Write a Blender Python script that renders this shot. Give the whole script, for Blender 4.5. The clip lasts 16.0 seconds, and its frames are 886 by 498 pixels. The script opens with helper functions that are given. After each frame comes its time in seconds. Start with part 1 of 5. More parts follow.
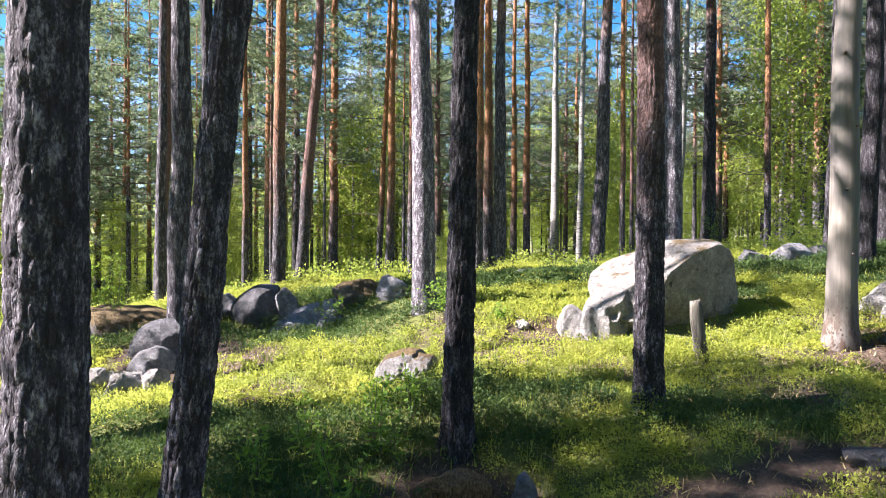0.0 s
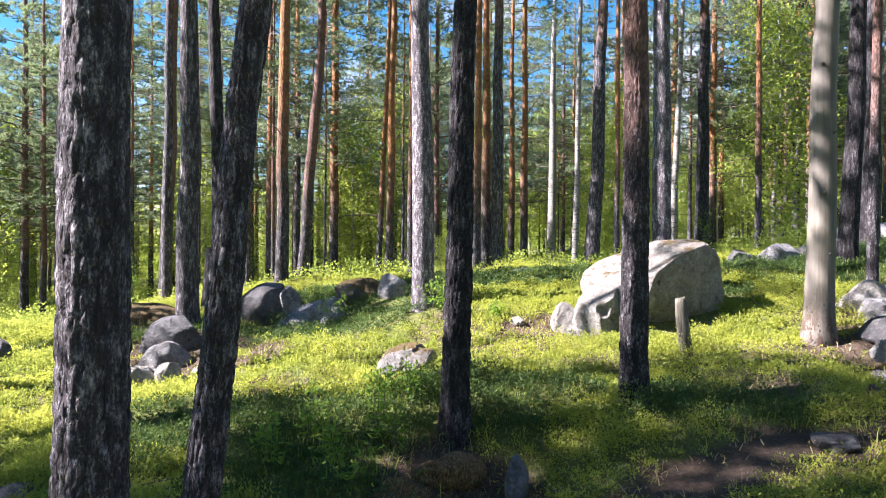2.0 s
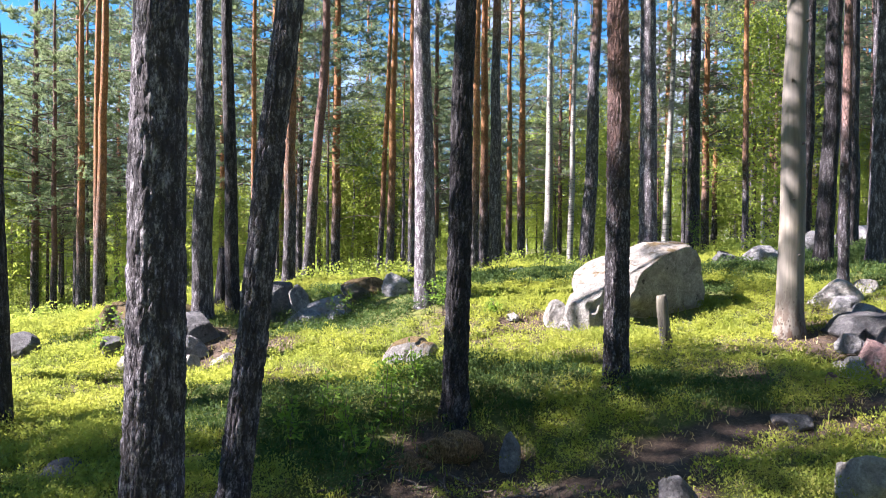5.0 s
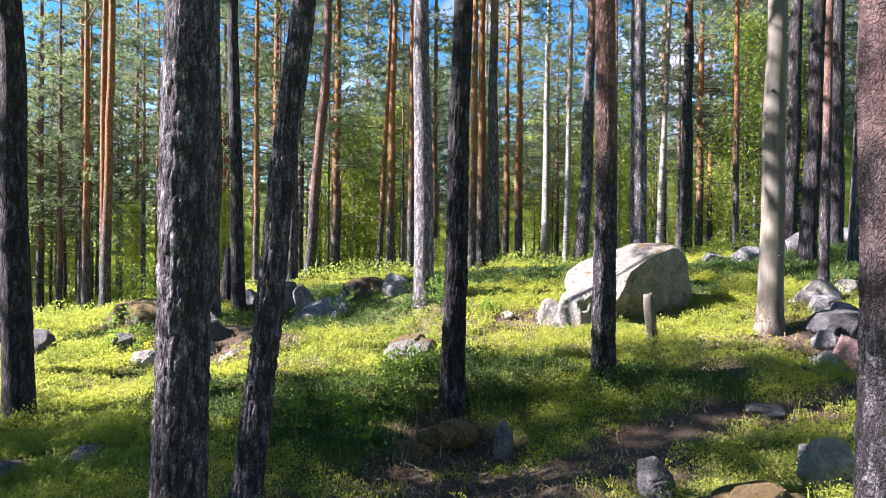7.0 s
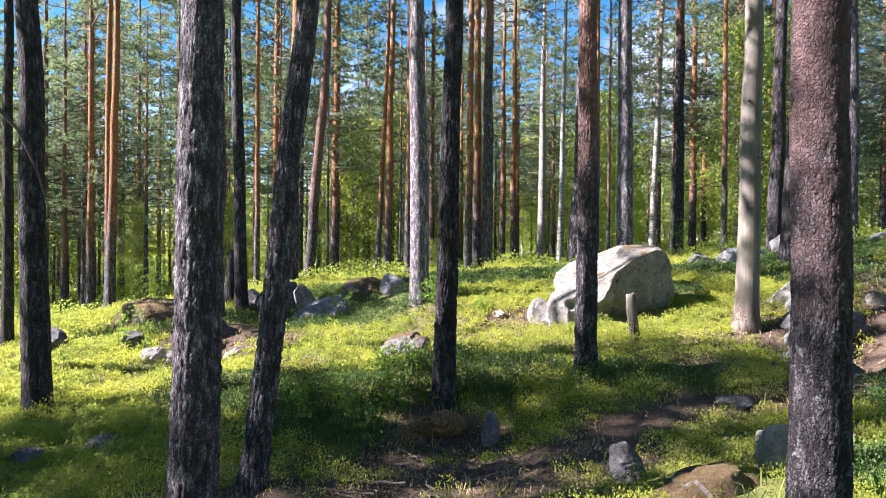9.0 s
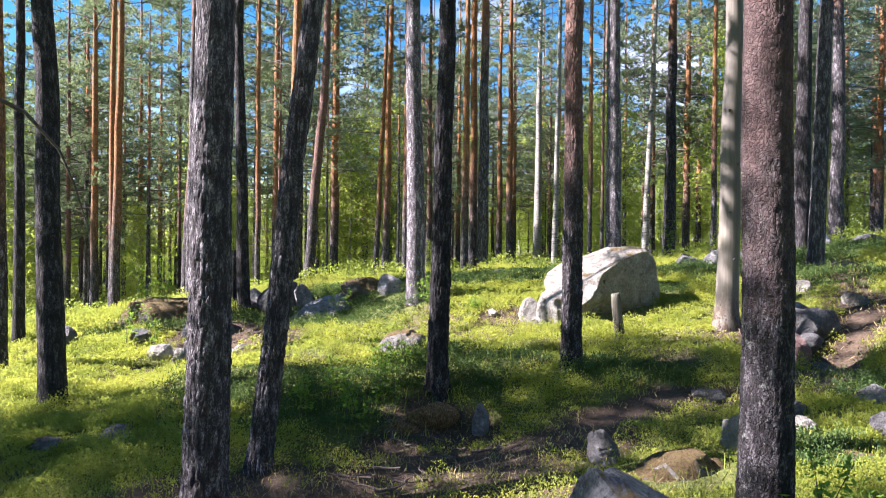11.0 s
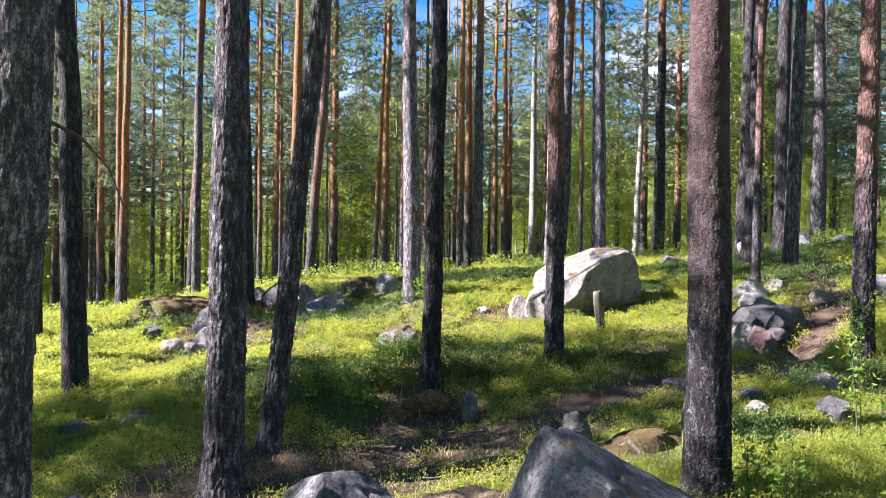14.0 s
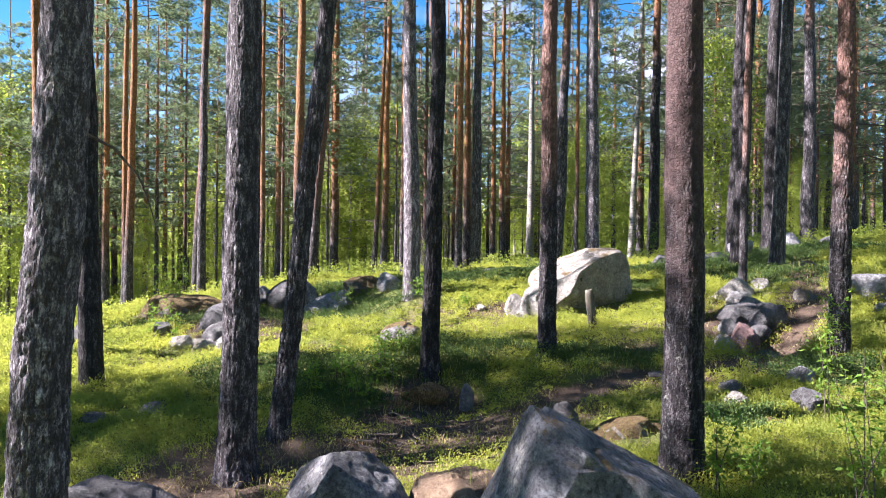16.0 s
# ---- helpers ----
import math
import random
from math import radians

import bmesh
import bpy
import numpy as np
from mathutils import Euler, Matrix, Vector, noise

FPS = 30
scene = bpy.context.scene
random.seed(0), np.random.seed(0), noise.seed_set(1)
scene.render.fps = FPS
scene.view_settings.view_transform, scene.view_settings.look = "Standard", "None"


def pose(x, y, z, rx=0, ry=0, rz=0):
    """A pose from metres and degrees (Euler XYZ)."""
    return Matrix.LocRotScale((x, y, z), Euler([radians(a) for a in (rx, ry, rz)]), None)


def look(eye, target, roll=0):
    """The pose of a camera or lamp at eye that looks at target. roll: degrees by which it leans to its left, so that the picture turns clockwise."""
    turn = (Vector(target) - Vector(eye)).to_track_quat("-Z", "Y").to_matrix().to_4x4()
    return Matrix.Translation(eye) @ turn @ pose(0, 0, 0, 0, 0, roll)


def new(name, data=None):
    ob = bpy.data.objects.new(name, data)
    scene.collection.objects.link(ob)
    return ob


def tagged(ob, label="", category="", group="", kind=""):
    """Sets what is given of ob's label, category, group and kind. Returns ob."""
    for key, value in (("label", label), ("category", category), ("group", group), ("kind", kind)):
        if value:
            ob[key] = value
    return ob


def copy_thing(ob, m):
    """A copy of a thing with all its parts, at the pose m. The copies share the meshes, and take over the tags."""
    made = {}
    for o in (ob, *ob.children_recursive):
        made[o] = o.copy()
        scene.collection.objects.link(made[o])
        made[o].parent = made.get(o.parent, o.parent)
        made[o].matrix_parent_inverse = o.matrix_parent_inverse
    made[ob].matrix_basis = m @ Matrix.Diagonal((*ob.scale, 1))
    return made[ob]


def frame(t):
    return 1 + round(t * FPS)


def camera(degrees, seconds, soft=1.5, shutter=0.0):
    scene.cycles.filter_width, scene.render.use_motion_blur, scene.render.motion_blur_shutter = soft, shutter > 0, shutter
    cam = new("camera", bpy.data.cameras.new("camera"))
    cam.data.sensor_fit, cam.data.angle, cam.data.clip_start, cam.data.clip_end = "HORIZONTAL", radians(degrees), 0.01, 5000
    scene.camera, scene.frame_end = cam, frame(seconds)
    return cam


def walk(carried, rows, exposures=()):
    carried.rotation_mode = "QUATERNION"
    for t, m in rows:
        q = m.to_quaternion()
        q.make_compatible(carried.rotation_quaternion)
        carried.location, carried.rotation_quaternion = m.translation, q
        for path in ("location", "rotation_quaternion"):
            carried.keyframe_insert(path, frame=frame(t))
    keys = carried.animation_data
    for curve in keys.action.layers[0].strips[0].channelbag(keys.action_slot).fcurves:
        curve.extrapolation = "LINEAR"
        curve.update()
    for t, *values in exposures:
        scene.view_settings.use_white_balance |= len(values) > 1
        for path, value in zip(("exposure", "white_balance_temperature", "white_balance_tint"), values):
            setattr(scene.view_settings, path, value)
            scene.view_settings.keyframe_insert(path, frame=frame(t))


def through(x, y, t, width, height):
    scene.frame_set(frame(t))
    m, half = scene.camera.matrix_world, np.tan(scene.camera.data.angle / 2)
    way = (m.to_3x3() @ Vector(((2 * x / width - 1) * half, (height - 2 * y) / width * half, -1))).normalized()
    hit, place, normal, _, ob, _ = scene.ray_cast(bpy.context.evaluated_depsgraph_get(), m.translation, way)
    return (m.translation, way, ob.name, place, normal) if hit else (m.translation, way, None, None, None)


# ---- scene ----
cam = camera(66.3, 16.0, 1.0)
METRES, EYE, TILT, LEAN, TURN = 4.0, 1.8, 0.0, 0.0, 0.0
ROWS = [
    (0.0, 0.0, 0.0, 0.0, 0.0, -0.41, -0.3),
    (0.5, 0.001, -0.0257, 0.0003, -0.03, -0.41, -0.32),
    (1.0, 0.0018, -0.0529, 0.0009, -0.06, -0.41, -0.34),
    (1.5, 0.0009, -0.0803, 0.0006, -0.1, -0.4, -0.38),
    (2.0, -0.0009, -0.1084, -0.0007, -0.12, -0.39, -0.39),
    (2.5, -0.0009, -0.1385, -0.0001, -0.14, -0.38, -0.41),
    (3.0, -0.0024, -0.1695, -0.0003, -0.16, -0.37, -0.43),
    (3.5, -0.0037, -0.2006, -0.0005, -0.19, -0.36, -0.45),
    (4.0, -0.0042, -0.2314, 0.001, -0.21, -0.35, -0.46),
    (6.5, -0.019, -0.3824, 0.0027, -0.37, -0.31, -0.53),
    (7.0, -0.01, -0.4144, 0.0046, -0.39, -0.3, -0.53),
    (7.5, -0.0023, -0.4494, 0.0081, -0.41, -0.34, -0.53),
    (8.0, 0.0015, -0.4838, 0.0116, -0.43, -0.33, -0.54),
    (8.5, 0.0054, -0.5152, 0.0125, -0.45, -0.33, -0.54),
    (9.0, 0.0096, -0.5473, 0.0146, -0.46, -0.33, -0.54),
    (11.5, 0.0292, -0.704, 0.0242, -0.59, -0.36, -0.63),
    (12.0, 0.0337, -0.7358, 0.0255, -0.6, -0.37, -0.63),
    (12.5, 0.036, -0.7684, 0.0275, -0.63, -0.38, -0.63),
    (13.0, 0.037, -0.8009, 0.028, -0.67, -0.37, -0.64),
    (13.5, 0.0399, -0.8337, 0.0281, -0.69, -0.36, -0.62),
    (14.0, 0.0418, -0.8661, 0.0296, -0.71, -0.38, -0.62),
    (14.5, 0.042, -0.8986, 0.0307, -0.73, -0.38, -0.63),
    (15.0, 0.0418, -0.9302, 0.0311, -0.76, -0.38, -0.64),
    (15.5, 0.0419, -0.9617, 0.0306, -0.76, -0.39, -0.65),
    (16.0, 0.0423, -0.9928, 0.0313, -0.78, -0.38, -0.66),
]
walk(cam, [(t, pose(0, 0, EYE, TILT, LEAN, TURN) @ pose(METRES * x, METRES * y, METRES * z, 90 + pitch, roll, yaw)) for t, x, y, z, yaw, pitch, roll in ROWS],
     exposures=[(0.0, 2.76, 5800, 29), (16.0, 2.62, 5800, 29)])

# ---- world, sun and exposure ----
SUN_ELEV, SUN_SIDE = 40.0, -4.0        # degrees; the sun stands to the left (-x), a little behind the eye
sun_dir = Vector((-math.cos(radians(SUN_ELEV)) * math.cos(radians(SUN_SIDE)),
                  math.cos(radians(SUN_ELEV)) * math.sin(radians(SUN_SIDE)), math.sin(radians(SUN_ELEV))))
world = bpy.data.worlds.new("sky")
scene.world = world
world.use_nodes = True
wn, wl = world.node_tree.nodes, world.node_tree.links
sky = wn.new("ShaderNodeTexSky")
sky.sky_type, sky.sun_disc = "NISHITA", False
sky.sun_elevation, sky.sun_rotation = radians(SUN_ELEV), math.atan2(sun_dir.x, sun_dir.y)
sky.air_density, sky.dust_density, sky.ozone_density = 1.0, 0.0, 1.2
wn["Background"].inputs["Strength"].default_value = 0.036
deep = wn.new("ShaderNodeHueSaturation")
deep.inputs["Hue"].default_value, deep.inputs["Saturation"].default_value = 0.49, 1.45
wl.new(sky.outputs[0], deep.inputs["Color"])
# thin broken cloud
veil = wn.new("ShaderNodeHueSaturation")
veil.inputs["Saturation"].default_value, veil.inputs["Value"].default_value = 0.12, 1.7
wl.new(sky.outputs[0], veil.inputs["Color"])
puff = wn.new("ShaderNodeTexNoise")
puff.inputs["Scale"].default_value, puff.inputs["Detail"].default_value = 4.5, 5
wl.new(wn.new("ShaderNodeTexCoord").outputs["Generated"], puff.inputs["Vector"])
cover = wn.new("ShaderNodeMapRange")
cover.inputs["From Min"].default_value, cover.inputs["From Max"].default_value = 0.54, 0.72
wl.new(puff.outputs["Fac"], cover.inputs["Value"])
clouded = wn.new("ShaderNodeMix")
clouded.data_type = "RGBA"
wl.new(cover.outputs[0], clouded.inputs[0])
wl.new(deep.outputs[0], clouded.inputs[6])
wl.new(veil.outputs[0], clouded.inputs[7])
wl.new(clouded.outputs[2], wn["Background"].inputs["Color"])
sun = new("sun", bpy.data.lights.new("sun", "SUN"))
sun.data.energy, sun.data.angle, sun.data.color = 5.0, radians(0.6), (1.0, 0.905, 0.73)
sun.matrix_world = look(sun_dir * 60, (0, 0, 0))

# ---- noise and mesh helpers ----
_rng = np.random.RandomState(11)
_tab = _rng.rand(4096)


def vnoise(x, y, z, seed=0):
    """Smooth value noise in -1..1 on arrays."""
    x, y, z = np.broadcast_arrays(np.asarray(x, float), np.asarray(y, float), np.asarray(z, float))
    ix, iy, iz = (np.floor(a).astype(np.int64) for a in (x, y, z))
    fx, fy, fz = x - ix, y - iy, z - iz
    fx, fy, fz = (f * f * (3 - 2 * f) for f in (fx, fy, fz))

    def h(a, b, c):
        return _tab[(a * 73856093 ^ b * 19349663 ^ c * 83492791 ^ (seed * 2654435 + 77)) & 4095]
    c00 = h(ix, iy, iz) * (1 - fx) + h(ix + 1, iy, iz) * fx
    c10 = h(ix, iy + 1, iz) * (1 - fx) + h(ix + 1, iy + 1, iz) * fx
    c01 = h(ix, iy, iz + 1) * (1 - fx) + h(ix + 1, iy, iz + 1) * fx
    c11 = h(ix, iy + 1, iz + 1) * (1 - fx) + h(ix + 1, iy + 1, iz + 1) * fx
    return 2 * ((c00 * (1 - fy) + c10 * fy) * (1 - fz) + (c01 * (1 - fy) + c11 * fy) * fz) - 1


def fbm(x, y, z, seed=0, octaves=4):
    out, amp, f = 0.0, 0.5, 1.0
    for k in range(octaves):
        out = out + amp * vnoise(np.asarray(x) * f, np.asarray(y) * f, np.asarray(z) * f, seed + k * 13)
        amp, f = amp * 0.5, f * 2.03
    return out


def mesh_from(name, verts, faces, smooth=True):
    """A mesh from arrays: verts (n, 3), faces (m, 3) or (m, 4)."""
    me = bpy.data.meshes.new(name)
    verts, faces = np.asarray(verts, np.float32), np.asarray(faces, np.int32)
    k = faces.shape[1]
    me.vertices.add(len(verts))
    me.vertices.foreach_set("co", verts.ravel())
    me.loops.add(faces.size)
    me.loops.foreach_set("vertex_index", faces.ravel())
    me.polygons.add(len(faces))
    me.polygons.foreach_set("loop_start", np.arange(len(faces), dtype=np.int32) * k)
    me.polygons.foreach_set("loop_total", np.full(len(faces), k, np.int32))
    me.polygons.foreach_set("use_smooth", np.full(len(faces), smooth))
    me.update(calc_edges=True)
    return me


def part(name, me, material, parent=None, label="", at=None):
    """One mesh object, under a thing or a part."""
    if not me.materials:
        me.materials.append(material)
    ob = new(name, me)
    if parent is not None:
        ob.parent = parent
    if at is not None:
        ob.location = at
    return tagged(ob, label)


def empty_at(name, x, y, z, turn=0.0):
    e = new(name)
    e.empty_display_size = 0.1
    e.matrix_basis = pose(x, y, z, 0, 0, turn)
    return e


def frame_of(d):
    """Two unit vectors across the directions d (n, 3)."""
    ref = np.where(np.abs(d[:, 2:3]) > 0.9, [[1.0, 0, 0]], [[0, 0, 1.0]])
    a = np.cross(d, ref)
    a /= np.linalg.norm(a, axis=1, keepdims=True)
    return a, np.cross(d, a)


def tubes(paths, sides=5):
    """Joined tubes; each path is (points (n, 3), radii (n))."""
    V, Q, base = [], [], 0
    for pts, rad in paths:
        pts = np.asarray(pts, float)
        d = np.gradient(pts, axis=0)
        d /= np.linalg.norm(d, axis=1, keepdims=True) + 1e-9
        a, b = frame_of(d)
        th = np.arange(sides) * 2 * np.pi / sides
        ring = pts[:, None] + np.asarray(rad)[:, None, None] * (np.cos(th)[None, :, None] * a[:, None] + np.sin(th)[None, :, None] * b[:, None])
        V.append(ring.reshape(-1, 3))
        n = len(pts)
        i, j = np.meshgrid(np.arange(n - 1), np.arange(sides), indexing="ij")
        j2 = (j + 1) % sides
        Q.append((base + np.stack([i * sides + j, i * sides + j2, (i + 1) * sides + j2, (i + 1) * sides + j], -1)).reshape(-1, 4))
        base += n * sides
    return np.concatenate(V), np.concatenate(Q)


def leaves(P, D, L, W, rng, fold=0.0, level=None):
    """Diamond leaves: bases P, directions D (unit), lengths L, widths W. Quads."""
    n = len(P)
    a, b = frame_of(D)
    t = rng.rand(n, 1) * 2 * np.pi
    s = np.cos(t) * a + np.sin(t) * b
    if level is not None:
        s = unit(np.cross(D, [0.0, 0.0, 1.0]) + level * rng.normal(0, 1, (n, 3)))
    nrm = np.cross(D, s)
    L, W = np.reshape(L, (-1, 1)), np.reshape(W, (-1, 1))
    mid = P + D * L * 0.5 + nrm * L * fold
    V = np.stack([P, mid + s * W * 0.5, P + D * L, mid - s * W * 0.5], 1).reshape(-1, 3)
    return V, np.arange(4 * n).reshape(-1, 4)


def slivers(P, D, L, W, rng, level=None):
    """Needles and far leaves: one pointed triangle each."""
    n = len(P)
    a, b = frame_of(D)
    t = rng.rand(n, 1) * 2 * np.pi
    s = np.cos(t) * a + np.sin(t) * b
    if level is not None:
        s = unit(np.cross(D, [0.0, 0.0, 1.0]) + level * rng.normal(0, 1, (n, 3)))
    s = s * np.reshape(W, (-1, 1)) * 0.5
    V = np.stack([P - s, P + s, P + D * np.reshape(L, (-1, 1))], 1).reshape(-1, 3)
    return V, np.arange(3 * n).reshape(-1, 3)


def unit(v):
    return v / (np.linalg.norm(v, axis=-1, keepdims=True) + 1e-9)


# ---- materials ----
class Nodes:
    """Short hand for building a node material."""

    def __init__(self, name):
        self.m = bpy.data.materials.new(name)
        self.m.use_nodes = True
        self.t = self.m.node_tree
        self.bsdf = self.t.nodes["Principled BSDF"]
        self.out = self.t.nodes["Material Output"]
        self.coord = self.t.nodes.new("ShaderNodeTexCoord").outputs["Object"]

    def set(self, sock, v):
        if hasattr(v, "is_output"):
            self.t.links.new(v, sock)
        else:
            sock.default_value = (*v, 1) if sock.type == "RGBA" and len(v) == 3 else v

    def mapped(self, scale, source=None):
        n = self.t.nodes.new("ShaderNodeMapping")
        n.inputs["Scale"].default_value = scale
        self.set(n.inputs["Vector"], source or self.coord)
        return n.outputs[0]

    def noise(self, scale, detail=4, rough=0.6, vec=None, dist=0.0):
        n = self.t.nodes.new("ShaderNodeTexNoise")
        n.inputs["Scale"].default_value, n.inputs["Detail"].default_value = scale, detail
        n.inputs["Roughness"].default_value, n.inputs["Distortion"].default_value = rough, dist
        self.set(n.inputs["Vector"], vec or self.coord)
        return n.outputs["Fac"]

    def voronoi(self, scale, vec=None, feature="F1"):
        n = self.t.nodes.new("ShaderNodeTexVoronoi")
        n.feature = feature
        n.inputs["Scale"].default_value = scale
        self.set(n.inputs["Vector"], vec or self.coord)
        return n.outputs["Distance"]

    def ramp(self, fac, *stops):
        n = self.t.nodes.new("ShaderNodeValToRGB")
        el = n.color_ramp.elements
        while len(el) < len(stops):
            el.new(0.5)
        for e, (p, c) in zip(el, stops):
            e.position = p
            e.color = (c, c, c, 1) if isinstance(c, (int, float)) else (*c, 1)
        self.set(n.inputs[0], fac)
        return n.outputs[0]

    def mix(self, fac, a, b, mode="MIX"):
        n = self.t.nodes.new("ShaderNodeMix")
        n.data_type, n.blend_type = "RGBA", mode
        self.set(n.inputs[0], fac)
        for sock, v in ((n.inputs[6], a), (n.inputs[7], b)):
            self.set(sock, (*v, 1) if isinstance(v, tuple) and len(v) == 3 else v)
        return n.outputs[2]

    def math(self, op, a, b=0.0):
        n = self.t.nodes.new("ShaderNodeMath")
        n.operation = op
        self.set(n.inputs[0], a)
        self.set(n.inputs[1], b)
        return n.outputs[0]

    def z(self):
        n = self.t.nodes.new("ShaderNodeSeparateXYZ")
        self.set(n.inputs[0], self.coord)
        return n.outputs[2]

    def normal_z(self):
        g = self.t.nodes.new("ShaderNodeNewGeometry")
        n = self.t.nodes.new("ShaderNodeSeparateXYZ")
        self.set(n.inputs[0], g.outputs["Normal"])
        return n.outputs[2]

    def island(self):
        return self.t.nodes.new("ShaderNodeNewGeometry").outputs["Random Per Island"]

    def tree_random(self):
        return self.t.nodes.new("ShaderNodeObjectInfo").outputs["Random"]

    def attribute(self, name):
        n = self.t.nodes.new("ShaderNodeAttribute")
        n.attribute_name = name
        return n.outputs["Fac"]

    def finish(self, colour, rough=0.85, bump=None, strength=0.5, distance=0.02, spec=0.3):
        self.set(self.bsdf.inputs["Base Color"], colour)
        self.set(self.bsdf.inputs["Roughness"], rough)
        self.bsdf.inputs["Specular IOR Level"].default_value = spec
        if bump is not None:
            n = self.t.nodes.new("ShaderNodeBump")
            n.inputs["Strength"].default_value, n.inputs["Distance"].default_value = strength, distance
            self.set(n.inputs["Height"], bump)
            self.t.links.new(n.outputs[0], self.bsdf.inputs["Normal"])
        return self.m

    def leafy(self, colour, through, share=0.4, rough=0.65):
        """A thin leaf: some light passes through it."""
        self.finish(colour, rough, spec=0.12)
        tr = self.t.nodes.new("ShaderNodeBsdfTranslucent")
        self.set(tr.inputs["Color"], through)
        ms = self.t.nodes.new("ShaderNodeMixShader")
        ms.inputs[0].default_value = share
        self.t.links.new(self.bsdf.outputs[0], ms.inputs[1])
        self.t.links.new(tr.outputs[0], ms.inputs[2])
        self.t.links.new(ms.outputs[0], self.out.inputs["Surface"])
        return self.m


def bark(name, red_from, red_full, pale=1.0, red=(0.42, 0.19, 0.09), lichen_at=0.6, size=27, tall=0.34, seam=1.0):
    """Scots pine bark: grey-brown plates below, thin orange flakes above red_full metres."""
    n = Nodes(name)
    warp = n.t.nodes.new("ShaderNodeTexNoise")
    warp.inputs["Scale"].default_value, warp.inputs["Detail"].default_value = 16, 4
    n.set(warp.inputs["Vector"], n.mapped((1, 1, 0.4)))
    bent = n.t.nodes.new("ShaderNodeVectorMath")
    bent.operation = "MULTIPLY_ADD"
    n.set(bent.inputs[0], warp.outputs["Color"])
    bent.inputs[1].default_value = (0.07, 0.07, 0.07)
    n.set(bent.inputs[2], n.mapped((1, 1, tall)))
    edge = n.voronoi(size, bent.outputs[0], "DISTANCE_TO_EDGE")
    fine = n.noise(80, 5, 0.75, n.mapped((1, 1, 0.5)))
    mid = n.noise(20, 4, 0.6, n.mapped((1, 1, 0.3)))
    big = n.noise(3.0, 3, 0.5)
    crack = n.ramp(n.math("ADD", edge, n.math("MULTIPLY", n.math("SUBTRACT", fine, 0.5), 0.16)), (0.0, 0.0), (0.2, 1.0))
    body = n.math("ADD", n.math("MULTIPLY", mid, 0.5), n.math("MULTIPLY", fine, 0.5))
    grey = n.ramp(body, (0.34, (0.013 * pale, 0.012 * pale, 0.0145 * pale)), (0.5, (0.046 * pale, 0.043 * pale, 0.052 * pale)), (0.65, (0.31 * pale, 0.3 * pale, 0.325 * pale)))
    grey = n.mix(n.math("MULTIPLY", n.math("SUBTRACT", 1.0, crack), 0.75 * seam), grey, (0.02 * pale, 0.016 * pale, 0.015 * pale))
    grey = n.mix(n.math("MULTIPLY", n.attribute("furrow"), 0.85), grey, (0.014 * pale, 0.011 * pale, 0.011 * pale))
    lichen = n.ramp(n.noise(9, 5, 0.7), (lichen_at, 0.0), (lichen_at + 0.08, 0.6))
    grey = n.mix(lichen, grey, (0.27, 0.285, 0.27))
    flake = n.noise(26, 5, 0.65, n.mapped((1, 1, 0.6)))
    orange = n.ramp(flake, (0.3, tuple(c * 0.45 for c in red)), (0.55, red), (0.8, tuple(min(0.62, c * 1.35 + 0.03) for c in red)))
    orange = n.mix(n.math("MULTIPLY", n.math("SUBTRACT", 1.0, crack), 0.55 * seam), orange, tuple(c * 0.22 for c in red))
    h = n.math("ADD", n.z(), n.math("MULTIPLY", n.math("SUBTRACT", big, 0.5), 2.6))
    f = n.math("DIVIDE", n.math("SUBTRACT", h, red_from), max(0.05, red_full - red_from))
    f = n.ramp(f, (0.0, 0.0), (1.0, 1.0))
    colour = n.mix(f, grey, orange)
    colour = n.mix(0.5, colour, n.mix(1.0, colour, n.ramp(big, (0.3, 0.6), (0.7, 1.25)), "MULTIPLY"))
    return n.finish(colour, 0.9, n.math("ADD", n.math("MULTIPLY", crack, 0.8), n.math("MULTIPLY", fine, 0.5)), 0.8, 0.02)


BARK_GREY = bark("pine_bark_grey", 6.5, 10.0, 1.3, lichen_at=0.67, tall=0.2, seam=0.6)
# pale copy of the bark for sunlit trunks: sunlight put into the tone
BARK_PALE_SUN = bark("pine_bark_pale_sunlit", 6.0, 9.0, 2.4, size=30, tall=0.6, seam=0.8)
# darker copy of the grey bark: shade put into the tone; also blackens the stump
BARK_DARK_SHADE = bark("pine_bark_dark_shade", 7.5, 11.0, 0.6, lichen_at=0.67, tall=0.2, seam=0.7)
BARK_MID = bark("pine_bark_reddening", 1.9, 3.6, 1.0, (0.22, 0.13, 0.11))
BARK_NEAR = bark("pine_bark_flaking", 1.4, 3.0, 0.7, (0.1, 0.066, 0.065), 0.61, 46, 0.7, 0.6)
# grey bark brightened, with the sun on this trunk put into its colour
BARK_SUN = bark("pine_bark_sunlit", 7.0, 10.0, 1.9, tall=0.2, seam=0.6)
BARK_RED = bark("pine_bark_orange", 1.6, 4.8, 1.1, (0.36, 0.17, 0.075), size=20)


def birch_bark():
    n = Nodes("birch_bark")
    scars = n.ramp(n.noise(6, 4, 0.7, n.mapped((1, 1, 5))), (0.52, 0.0), (0.62, 1.0))
    return n.finish(n.mix(scars, (0.24, 0.235, 0.225), (0.045, 0.042, 0.04)), 0.8, scars, 0.3, 0.01)


BIRCH = birch_bark()


